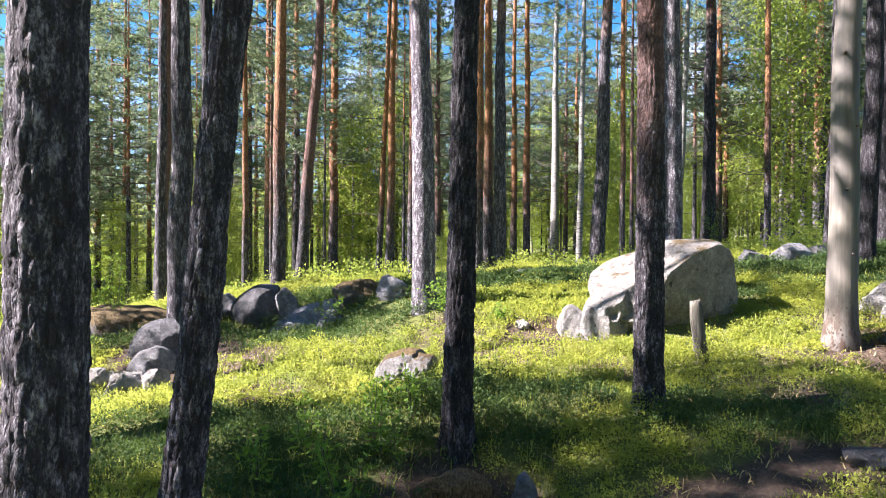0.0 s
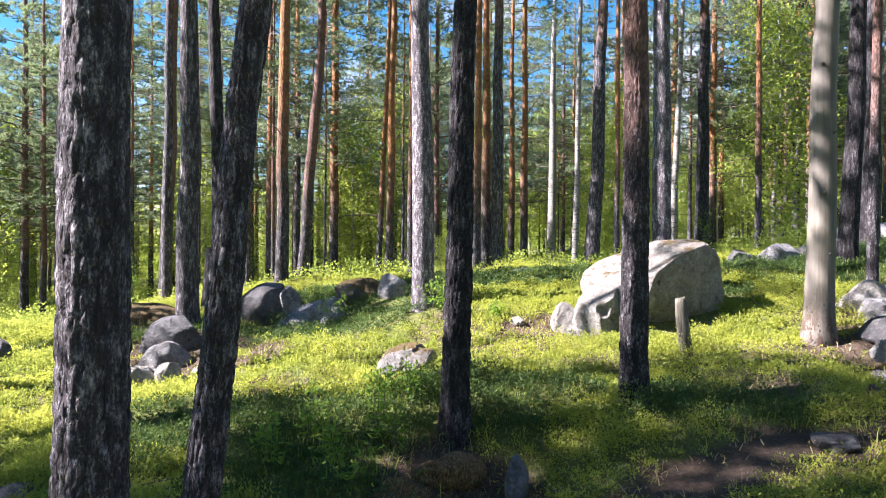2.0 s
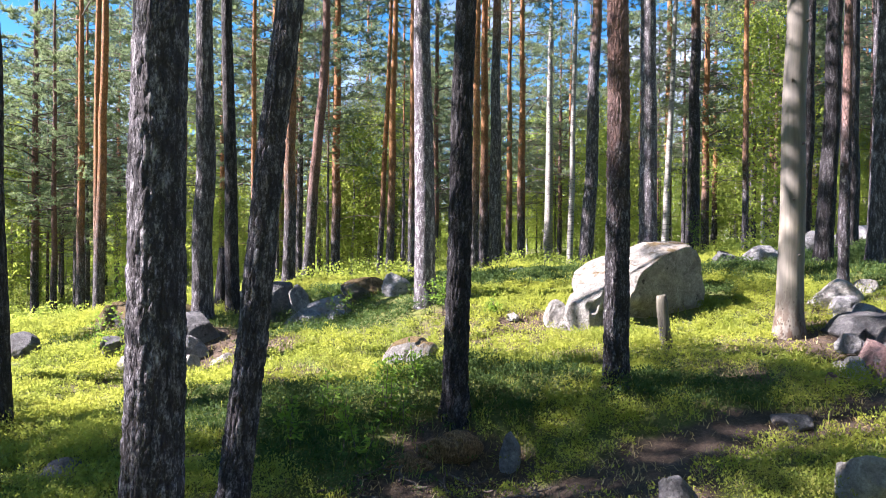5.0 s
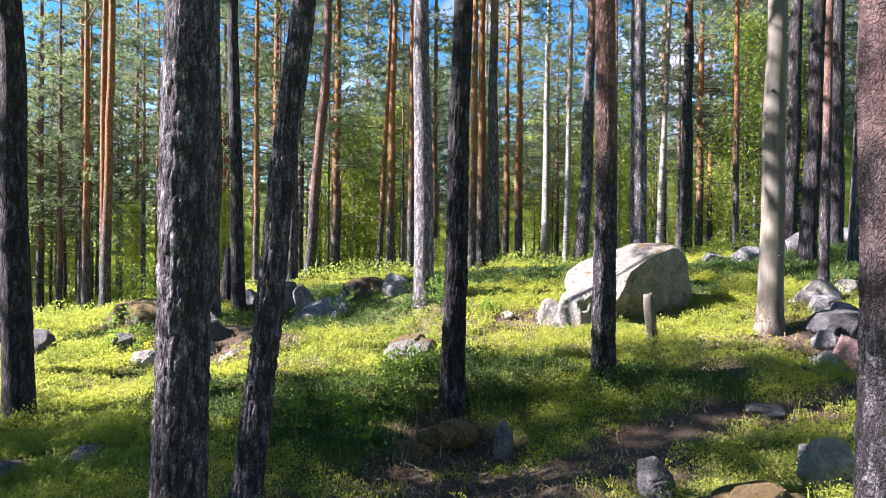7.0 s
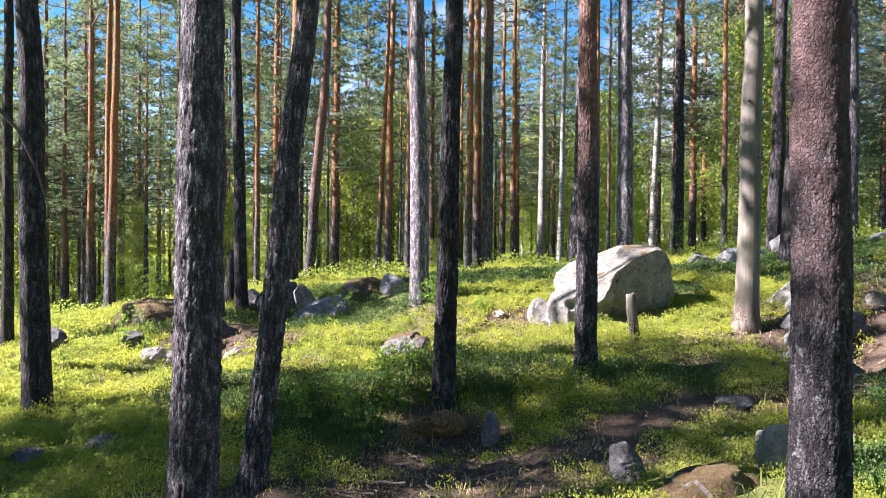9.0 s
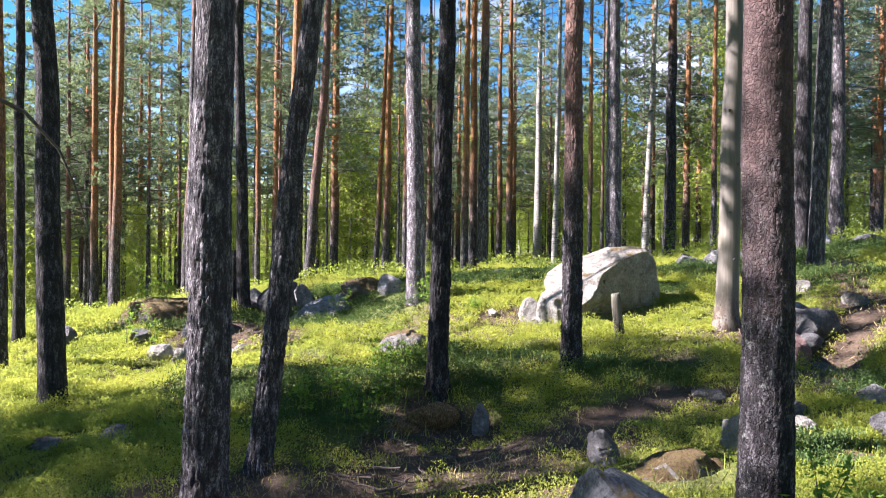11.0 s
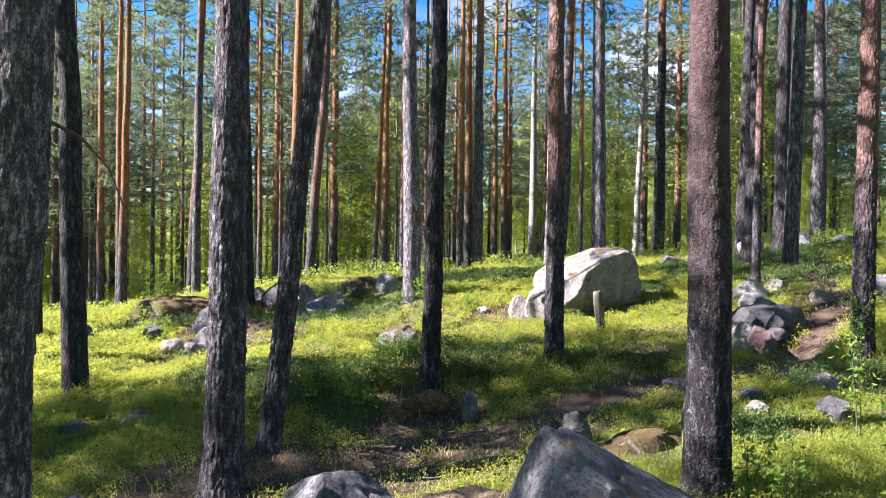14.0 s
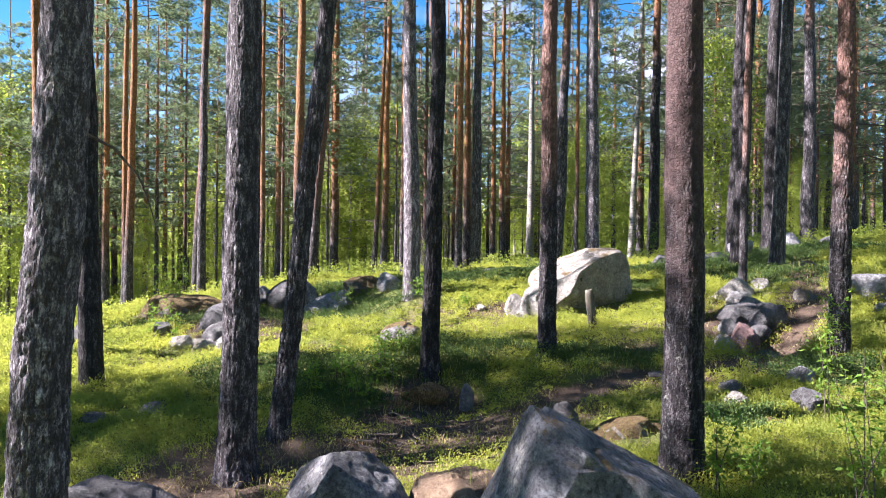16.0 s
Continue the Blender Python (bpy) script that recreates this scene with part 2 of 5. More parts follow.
def snag_wood():
    n = Nodes("bare_dead_wood")
    grain = n.noise(18, 6, 0.7, n.mapped((1, 1, 0.05)))
    stain = n.noise(2.2, 4, 0.6, n.mapped((1, 1, 0.5)))
    c = n.ramp(grain, (0.25, (0.075, 0.068, 0.056)), (0.5, (0.16, 0.147, 0.122)), (0.8, (0.24, 0.225, 0.19)))
    c = n.mix(n.ramp(stain, (0.38, 0.0), (0.62, 0.75)), c, (0.085, 0.08, 0.076))
    low = n.ramp(n.math("ADD", n.z(), n.math("MULTIPLY", stain, 0.8)), (0.4, 1.0), (0.95, 0.0))
    c = n.mix(n.math("MULTIPLY", low, n.ramp(n.noise(13, 4, 0.7, n.mapped((1, 1, 0.45))), (0.46, 0.0), (0.56, 0.95))), c, (0.055, 0.034, 0.024))
    peck = n.math("MULTIPLY", n.ramp(n.voronoi(20, n.mapped((1, 1, 0.7))), (0.2, 1.0), (0.28, 0.0)), n.ramp(n.math("ADD", n.z(), n.math("MULTIPLY", stain, 0.9)), (0.6, 1.0), (1.7, 0.0)))
    c = n.mix(n.math("MULTIPLY", peck, 0.85), c, (0.03, 0.022, 0.018))
    return n.finish(c, 0.75, grain, 0.5, 0.008)


SNAG = snag_wood()


def dead_twig():
    n = Nodes("dead_branch_bark")
    return n.finish(n.ramp(n.noise(30), (0.3, (0.05, 0.042, 0.036)), (0.7, (0.15, 0.125, 0.11))), 0.9)


TWIG = dead_twig()


def granite(name, light, dark, moss=0.0, tint=(1, 1, 1), pits=0.35, lichen=0.6):
    n = Nodes(name)
    speck = n.noise(70, 3, 0.8)
    blot = n.noise(3.2, 6, 0.65, dist=0.4)
    lich = n.ramp(n.noise(7.5, 6, 0.72), (0.55, 0.0), (0.63, 1.0))
    c = n.ramp(blot, (0.3, tuple(dark * k for k in tint)), (0.62, tuple(light * k for k in tint)))
    c = n.mix(0.3, c, n.ramp(speck, (0.3, 0.2), (0.7, 0.75)), "OVERLAY")
    c = n.mix(0.7, c, n.ramp(n.noise(9, 8, 0.75), (0.35, 0.6), (0.65, 1.3)), "MULTIPLY")
    c = n.mix(n.math("MULTIPLY", lich, lichen), c, tuple(min(0.66, light * 1.45) * k for k in (1, 1.01, 0.98)))
    grain = n.noise(26, 7, 0.8)
    c = n.mix(pits, c, n.ramp(grain, (0.36, 0.15), (0.5, 0.95), (0.66, 1.6)), "MULTIPLY")
    black = n.ramp(n.noise(11, 4, 0.6), (0.64, 0.0), (0.7, 0.8))
    c = n.mix(black, c, (0.035, 0.035, 0.035))
    if moss:
        up = n.math("ADD", n.normal_z(), n.math("MULTIPLY", n.noise(4, 5, 0.6), 1.1))
        m = n.math("DIVIDE", n.math("SUBTRACT", up, 1.95 - moss), 0.18)
        mossy = n.ramp(m, (0.0, 0.0), (1.0, 1.0))
        mc = n.ramp(n.noise(30, 4, 0.7), (0.3, (0.05, 0.038, 0.017)), (0.5, (0.155, 0.108, 0.047)), (0.72, (0.2, 0.165, 0.065)))
        c = n.mix(mossy, c, mc)
    return n.finish(c, 0.88, n.math("ADD", n.math("MULTIPLY", speck, 0.7), n.math("ADD", n.math("MULTIPLY", blot, 2.0), n.math("MULTIPLY", n.math("ADD", n.noise(18, 7, 0.8), grain), 2.2))), 1.0, 0.04)


ROCK_PALE = granite("pale_granite", 0.5, 0.28, 0.4, (1.0, 0.965, 0.91), 0.4)
ROCK_GREAT = granite("pale_mossy_granite", 0.44, 0.25, 0.52, (1.0, 0.955, 0.89), 0.4)
ROCK_GREY = granite("grey_granite", 0.42, 0.17, 0.3, (0.97, 0.98, 1.04))
# dark granite; on rocks lying in shade the dark tone stands in for it
ROCK_DARK_SHADE = granite("dark_shaded_granite", 0.2, 0.08, 0.2, (0.97, 0.98, 1.05))
ROCK_FRONT = granite("lichened_granite", 0.34, 0.12, 0.5, (0.93, 0.98, 1.1), 0.8, 0.9)
ROCK_MOSS = granite("mossy_granite", 0.36, 0.2, 0.85, (1.0, 0.98, 0.95))
ROCK_HALF_MOSS = granite("half_mossy_granite", 0.36, 0.18, 1.05, (1.0, 0.98, 0.95))
ROCK_LITTER = granite("litter_covered_granite", 0.26, 0.14, 1.45, (1.0, 0.97, 0.92))
ROCK_RED = granite("reddish_granite", 0.25, 0.13, 0.1, (1.3, 0.84, 0.82))


def ground_material():
    n = Nodes("forest_floor")
    a = n.noise(1.3, 5, 0.6)
    b = n.noise(22, 6, 0.75)
    c = n.noise(140, 3, 0.7)
    litter = n.ramp(n.math("ADD", n.math("MULTIPLY", b, 0.6), n.math("MULTIPLY", c, 0.4)),
                    (0.32, (0.022, 0.016, 0.012)), (0.5, (0.07, 0.05, 0.036)), (0.7, (0.19, 0.14, 0.095)))
    green = n.ramp(b, (0.3, (0.04, 0.055, 0.014)), (0.5, (0.1, 0.12, 0.028)), (0.72, (0.2, 0.18, 0.06)))
    m = n.ramp(n.math("ADD", n.attribute("bare"), n.math("MULTIPLY", n.math("SUBTRACT", a, 0.5), 0.8)), (0.4, 0.0), (0.62, 1.0))
    return n.finish(n.mix(m, green, litter), 0.95, n.math("ADD", b, n.math("MULTIPLY", c, 0.5)), 0.8, 0.03)


GROUND = ground_material()


def leaf_material(name, dark, light, through, share=0.4, dry=None, patch=0.9):
    """A leaf: each one its own tone, patches of the wood or carpet theirs; dry: the tone of withered patches."""
    n = Nodes(name)
    c = n.ramp(n.island(), (0.0, dark), (1.0, light))
    wide = n.ramp(n.noise(patch, 4, 0.6), (0.32, (0.66, 0.76, 0.8)), (0.68, (1.2, 1.18, 1.1)))
    c = n.mix(1.0, c, wide, "MULTIPLY")
    if dry:
        c = n.mix(n.ramp(n.noise(0.55, 6, 0.7, n.mapped((1, 1.6, 1))), (0.53, 0.0), (0.66, 0.45)), c, dry)
    return n.leafy(c, n.mix(1.0, through, wide, "MULTIPLY"), share)


BILBERRY = leaf_material("bilberry_leaf", (0.185, 0.215, 0.036), (0.275, 0.3, 0.054), (0.45, 0.49, 0.08), 0.48, (0.33, 0.26, 0.1))
# dark evergreen leaf; its tone also paints shade on the crest and bank
LINGON_SHADE = leaf_material("dark_shaded_shrub_leaf", (0.03, 0.06, 0.022), (0.1, 0.15, 0.045), (0.13, 0.2, 0.04), 0.25)
BLADE = leaf_material("grass_blade", (0.13, 0.19, 0.035), (0.32, 0.33, 0.085), (0.42, 0.46, 0.09), 0.38)
DRY = leaf_material("dry_grass", (0.2, 0.15, 0.07), (0.4, 0.32, 0.17), (0.3, 0.24, 0.1), 0.2)
NEEDLE = leaf_material("pine_needles", (0.075, 0.105, 0.072), (0.21, 0.25, 0.16), (0.29, 0.37, 0.18), 0.36, patch=0.5)
BROAD = leaf_material("birch_leaf", (0.11, 0.155, 0.03), (0.25, 0.3, 0.06), (0.46, 0.54, 0.09), 0.48, patch=0.35)
SEEDLING = leaf_material("seedling_leaf", (0.08, 0.16, 0.025), (0.18, 0.28, 0.045), (0.3, 0.45, 0.05), 0.42)

# ---- ground ----
PATH_LINE = [(-9, 0.2), (-3, 2.2), (-1, 3.2), (0.2, 4.2), (1.6, 4.7), (2.8, 5.2), (4.2, 5.35), (5.3, 6.0), (6.7, 7.7), (7.4, 9.0), (8.7, 11.8), (13, 16)]
SWELLS = [(1.8, 9.05, -0.14, 0.35), (0.6, 1.55, 0.36, 0.45), (0.55, 5.1, -0.16, 0.35), (-1.1, 11.3, 0.22, 0.6), (0.12, 6.3, 0.18, 0.8), (0.3, 4.9, -0.22, 0.75), (-0.5, 8.9, -0.26, 0.9), (3.3, 8.7, -0.14, 0.8), (-0.1, 10.6, 0.16, 1.0),
          (1.0, 12.9, 0.24, 1.7), (-3.8, 14.8, 0.22, 1.6), (12.3, 18, 0.3, 3.0), (-2.6, 11.7, -0.14, 1.0), (5.4, 6.9, -0.36, 0.8), (-2.0, 11.0, -0.22, 0.8), (-3.2, 11.6, -0.15, 0.7), (-3.7, 9.1, -0.2, 0.7), (5.9, 8.9, -0.18, 0.6), (-0.5, 8.3, -0.1, 0.6), (1.9, 6.1, 0.1, 0.5), (7.0, 12.2, 0.08, 1.4), (2.3, 2.3, 0.2, 1.0),
          (-4.3, 8.4, -0.18, 1.0), (5.3, 32, -0.5, 6.0), (-9, 3, 0.2, 2.0), (0, 22, 0.15, 4.0)]


def ground_z(x, y):
    x, y = np.asarray(x, float), np.asarray(y, float)
    u, v = np.tanh(x / 12), np.tanh((y - 6) / 10)
    z = (0.03 + 0.912 * u + 1.706 * v + 0.082 * u * v + 0.018 * u * u + 0.553 * v * v + 0.042 * u * v * v
         - 0.353 * u * u * v - 1.8 * v ** 3 + 1.013 * u ** 3)
    for cx, cy, amp, s in SWELLS:
        z = z + amp * np.exp(-((x - cx) ** 2 + (y - cy) ** 2) / (2 * s * s))
    near = np.exp(-((x / 60) ** 2 + ((y - 8) / 60) ** 2))
    return z + (0.05 * vnoise(x * 1.1, y * 1.1, 0, 3) + 0.025 * vnoise(x * 3.1, y * 3.1, 0, 5)) * near


def path_distance(x, y):
    x, y = np.asarray(x, float), np.asarray(y, float)
    best = np.full(np.broadcast(x, y).shape, 1e9)
    for (ax, ay), (bx, by) in zip(PATH_LINE, PATH_LINE[1:]):
        k = np.clip(((x - ax) * (bx - ax) + (y - ay) * (by - ay)) / ((bx - ax) ** 2 + (by - ay) ** 2), 0, 1)
        best = np.minimum(best, np.hypot(x - ax - k * (bx - ax), y - ay - k * (by - ay)))
    return best


BARE_SPOTS = [(-0.6, 3.3, 0.8), (0.7, 3.9, 0.7), (-0.2, 4.5, 0.6), (0.4, 5.1, 0.45), (0.35, 1.4, 0.42), (-1.9, 2.3, 0.6), (1.7, 4.4, 0.5), (-3.6, 9.1, 0.6), (-3.7, 9.9, 0.9), (-2.6, 9.3, 0.5), (1.35, 9.0, 0.55), (4.9, 7.7, 0.4), (0.0, 5.25, 0.45), (-2.2, 2.9, 0.9), (0.6, 1.6, 0.5),
              (-5.6, 11.6, 0.8), (-1.5, 3.6, 0.6), (7.2, 8.6, 0.5)]


DRY_SPOTS = [(0.9, 8.7, 0.7), (2.0, 7.5, 0.5), (4.0, 7.5, 0.5), (-2.9, 8.9, 0.7), (0.1, 9.6, 0.5), (-2.0, 7.6, 0.5), (3.4, 6.6, 0.5), (-4.6, 8.1, 0.6), (5.4, 8.6, 0.7), (1.3, 3.0, 0.6)]


def bareness(x, y):
    """1 where the floor is bare litter, 0 where plants cover it."""
    b = np.clip(1.25 - path_distance(x, y) / 0.52 + 0.5 * fbm(np.asarray(x) * 1.3, np.asarray(y) * 1.3, 0, 91, 3), 0, 1)
    b = b * (1 - 0.4 * np.clip((np.asarray(y) - 7.8) / 1.2, 0, 1))
    for cx, cy, s in BARE_SPOTS:
        b = np.maximum(b, 0.95 * np.exp(-(((x - cx) ** 2 + (y - cy) ** 2) / (2 * s * s)) ** 1.5))
    for cx, cy, s in DRY_SPOTS:
        b = np.maximum(b, 0.6 * np.exp(-(((x - cx) ** 2 + (y - cy) ** 2) / (2 * s * s)) ** 1.5))
    return b


def build_ground():
    s = np.linspace(-1, 1, 321)
    gx = 1.0 + 10 * s + 900 * s ** 9
    gy = 6.0 + 11 * s + 900 * s ** 9
    X, Y = np.meshgrid(gx, gy, indexing="ij")
    Z = ground_z(X, Y) + 0.012 * vnoise(X * 9, Y * 9, 0, 8)
    Z = Z - 0.05 * np.clip(1 - path_distance(X, Y) / 0.6, 0, 1)
    n = len(s)
    i, j = np.meshgrid(np.arange(n - 1), np.arange(n - 1), indexing="ij")
    F = np.stack([i * n + j, (i + 1) * n + j, (i + 1) * n + j + 1, i * n + j + 1], -1).reshape(-1, 4)
    me = mesh_from("ground", np.stack([X, Y, Z], -1).reshape(-1, 3), F)
    at = me.attributes.new("bare", "FLOAT", "POINT")
    at.data.foreach_set("value", bareness(X, Y).astype(np.float32).ravel())
    g = part("ground", me, GROUND)
    tagged(g, "mossy forest floor with a needle-strewn footpath", "ground", kind="structure")


build_ground()


def gz(x, y):
    return float(ground_z(x, y))


# ---- rocks ----
def rock_mesh(name, size, seed, cuts=(), rough=0.07, level=5, random_cuts=11, chips=16, dents=(), crack=0.06):
    """A boulder: a ball cut by planes, then roughened. cuts: (direction, distance) on the unit ball."""
    bm = bmesh.new()
    bmesh.ops.create_icosphere(bm, subdivisions=level, radius=1.0)
    P = np.array([v.co[:] for v in bm.verts])
    F = np.array([[v.index for v in f.verts] for f in bm.faces])
    bm.free()
    rng = np.random.RandomState(seed)
    P = P * (1 + 0.22 * vnoise(P[:, 0] * 1.1 + seed, P[:, 1] * 1.1, P[:, 2] * 1.1, seed))[:, None]
    planes = list(cuts)
    for _ in range(random_cuts):
        d = unit(rng.normal(size=3) * [1, 1, 0.7])
        planes.append((d, 0.5 + 0.3 * rng.rand()))
    for d, dist in planes:
        d = unit(np.asarray(d, float))
        over = np.clip(P @ d - dist, 0, None)
        P = P - over[:, None] * d * 0.985
    lo, hi = P.min(0), P.max(0)
    P = ((P - lo) / (hi - lo) - 0.5) * np.asarray(size)
    m = min(size)
    f = 1.0 / max(0.15, m)
    N = unit(P)
    P = P + N * (rough * m * fbm(P[:, 0] * 2.2 * f, P[:, 1] * 2.2 * f, P[:, 2] * 2.2 * f, seed + 4, 6))[:, None]
    cr = np.abs(fbm(P[:, 0] * 1.1 * f + 5, P[:, 1] * 1.1 * f, P[:, 2] * 1.5 * f, seed + 9, 3))
    P = P - N * (crack * m * np.clip(1 - cr / 0.05, 0, 1))[:, None]
    for _ in range(chips):
        d = unit(rng.normal(size=3) * [1, 1, 0.8])
        reach = P @ d
        over = np.clip(reach - reach.max() * (0.8 + 0.15 * rng.rand()), 0, None)
        P = P - over[:, None] * d * 0.9
    for d, width, depth in dents:
        near = np.exp(-((1 - unit(P) @ unit(np.asarray(d, float))) / width) ** 2)
        P = P - N * (depth * near)[:, None]
    g = 9.0
    P = P + N * (0.012 * fbm(P[:, 0] * g, P[:, 1] * g, P[:, 2] * g, seed + 6, 3))[:, None]
    me = mesh_from(name, P, F)
    me.set_sharp_from_angle(angle=radians(22))
    return me


ROCK_SPOTS = []


def rock(x, y, size, mat, label, seed, turn=0.0, sink=0.3, top=None, name="rock", tilt=(0, 0), **kw):
    """A rock on the ground; top: the height of its highest point, or sink: the share under the ground."""
    me = rock_mesh(name, size, seed, **kw)
    co = np.zeros(len(me.vertices) * 3, np.float32)
    me.vertices.foreach_get("co", co)
    zmax, zmin = co[2::3].max(), co[2::3].min()
    z = top - zmax if top is not None else gz(x, y) - zmin - sink * (zmax - zmin)
    ROCK_SPOTS.append((x, y, 0.5 * max(size[:2])))
    ob = part(name, me, mat)
    ob.matrix_basis = pose(x, y, z, tilt[0], tilt[1], turn)
    return tagged(ob, label, "rock", "rocks on the forest floor")


# the great pale boulder, leaning up to the right
rock(3.12, 9.6, (2.12, 1.7, 1.65), ROCK_GREAT, "great pale granite boulder sunk in bilberry shrubs", 21, top=1.9, name="boulder", level=6, rough=0.06, random_cuts=0, chips=3,
     cuts=[((-0.45, -0.25, 0.85), 0.44), ((0.45, -0.88, -0.1), 0.42), ((0.9, -0.1, 0.3), 0.84), ((0.3, -0.75, -0.6), 0.5), ((-0.5, -0.8, 0.3), 0.72), ((0.2, 0.9, 0.5), 0.7), ((0.5, -0.1, 0.85), 0.82)],
     crack=0.015, dents=[((-0.15, -0.6, 0.75), 0.02, 0.07), ((-0.5, -0.7, 0.4), 0.02, 0.06), ((0.25, -0.9, 0.2), 0.015, 0.04)])
rock(2.26, 9.15, (0.8, 0.7, 0.95), ROCK_PALE, "pale jagged rock leaning on a great boulder", 23, top=1.22, level=6, rough=0.08, dents=[((-0.1, -0.9, 0.4), 0.03, 0.1), ((0.4, -0.8, 0.1), 0.03, 0.08)])
rock(1.8, 9.3, (0.46, 0.42, 0.8), ROCK_PALE, "small upright pale rock cracked across the middle", 5, top=0.98, random_cuts=3, chips=3)
rock(-0.46, 8.35, (0.84, 0.66, 0.8), ROCK_MOSS, "low mossy pale rock among bright shrubs", 8, top=0.52, level=5)
rock(1.1, 9.4, (0.22, 0.2, 0.16), ROCK_PALE, "small pale stone lying in dry grass", 9, sink=0.3)
rock(-3.35, 12.2, (0.92, 0.85, 0.9), ROCK_DARK_SHADE, "dark rounded boulder standing in shade", 14, top=1.06, level=5, rough=0.03, random_cuts=4, chips=4)
rock(-3.9, 12.5, (0.6, 0.5, 0.5), ROCK_GREY, "grey rock beside a dark boulder", 15, sink=0.25)
rock(-2.75, 12.1, (0.46, 0.42, 0.85), ROCK_GREY, "grey lichen-covered rock in a rock pile", 16, top=1.02)
rock(-2.15, 11.6, (1.2, 0.62, 0.62), ROCK_GREY, "slanted grey slab in a shaded pile", 17, turn=8, top=0.8, level=5, tilt=(0, -24))
rock(-2.5, 11.35, (0.8, 0.5, 0.5), ROCK_GREY, "angular grey rock lying against a slab", 170, turn=-15, top=0.62, tilt=(0, -18))
rock(-1.8, 11.1, (0.6, 0.5, 0.55), ROCK_GREY, "dark grey rock at the foot of a pile", 18, top=0.74)
rock(-1.4, 12.0, (1.2, 0.9, 0.7), ROCK_LITTER, "flat rock topped with brown moss", 19, top=1.18)
rock(-0.78, 11.2, (0.62, 0.55, 0.7), ROCK_GREY, "blue-grey rock on a mossy bank", 20, top=1.3)
rock(-0.85, 10.9, (0.7, 0.5, 0.4), ROCK_DARK_SHADE, "dark rock half hidden by shrubs", 22, top=0.82)
rock(-4.2, 10.2, (1.0, 0.9, 1.15), ROCK_DARK_SHADE, "large dark grey boulder on a bare bank", 24, top=0.66, level=5, random_cuts=6, chips=6)
rock(-3.98, 9.5, (0.86, 0.6, 0.85), ROCK_GREY, "hollowed grey rock with a dark cavity", 25, top=0.36, level=5, random_cuts=6, dents=[((0.15, -0.85, 0.4), 0.09, 0.22)])
for k, (x, y, sz, t) in enumerate([(-4.35, 9.15, (0.65, 0.4, 0.4), 0.06), (-3.3, 9.2, (0.5, 0.35, 0.4), 0.14), (-4.05, 9.05, (0.5, 0.35, 0.35), 0.04), (-3.5, 8.85, (0.45, 0.3, 0.3), -0.02), (-2.35, 9.1, (0.35, 0.3, 0.35), 0.26)]):
    rock(x, y, sz, ROCK_PALE, "pale broken rock on a bare bank", 130 + k, turn=60 * k, top=t)
rock(-4.6, 8.9, (0.5, 0.32, 0.34), ROCK_PALE, "flat whitish stone lying in grass", 26, top=0.16)
rock(-4.1, 8.7, (0.5, 0.3, 0.34), ROCK_PALE, "flat whitish stone lying in grass", 27, top=0.15, turn=30)
rock(-3.7, 8.8, (0.42, 0.3, 0.34), ROCK_PALE, "flat whitish stone lying in grass", 28, top=0.17, turn=70)
rock(-5.2, 9.5, (0.4, 0.35, 0.45), ROCK_DARK_SHADE, "small dark rock in shrubs", 29, sink=0.3)
rock(-6.7, 9.7, (0.7, 0.6, 0.6), ROCK_DARK_SHADE, "dark rock behind a pine", 30, sink=0.3)
rock(-5.7, 11.9, (2.7, 1.7, 1.3), ROCK_LITTER, "broad rock hump under brown needle litter", 31, top=0.68, random_cuts=4, chips=4)
rock(1.62, 13.2, (0.7, 0.5, 0.4), ROCK_GREY, "grey rock on the crest", 32, top=1.35)
rock(2.9, 12.9, (0.7, 0.5, 0.4), ROCK_PALE, "pale rock on the crest behind shrubs", 33, top=1.32)
for k, (x, y, s, t, m) in enumerate([(6.05, 13.0, 1.0, 1.74, ROCK_DARK_SHADE), (6.75, 13.2, 0.95, 1.86, ROCK_GREY), (7.6, 13.3, 1.0, 1.82, ROCK_DARK_SHADE), (8.25, 13.9, 0.75, 2.2, ROCK_GREY), (10.3, 15.8, 1.2, 2.4, ROCK_GREY), (11.6, 15.2, 1.0, 2.3, ROCK_DARK_SHADE)]):
    rock(x, y, (s, s * 0.8, s * 0.7), m, "dark rock on the wooded crest", 40 + k, top=t)
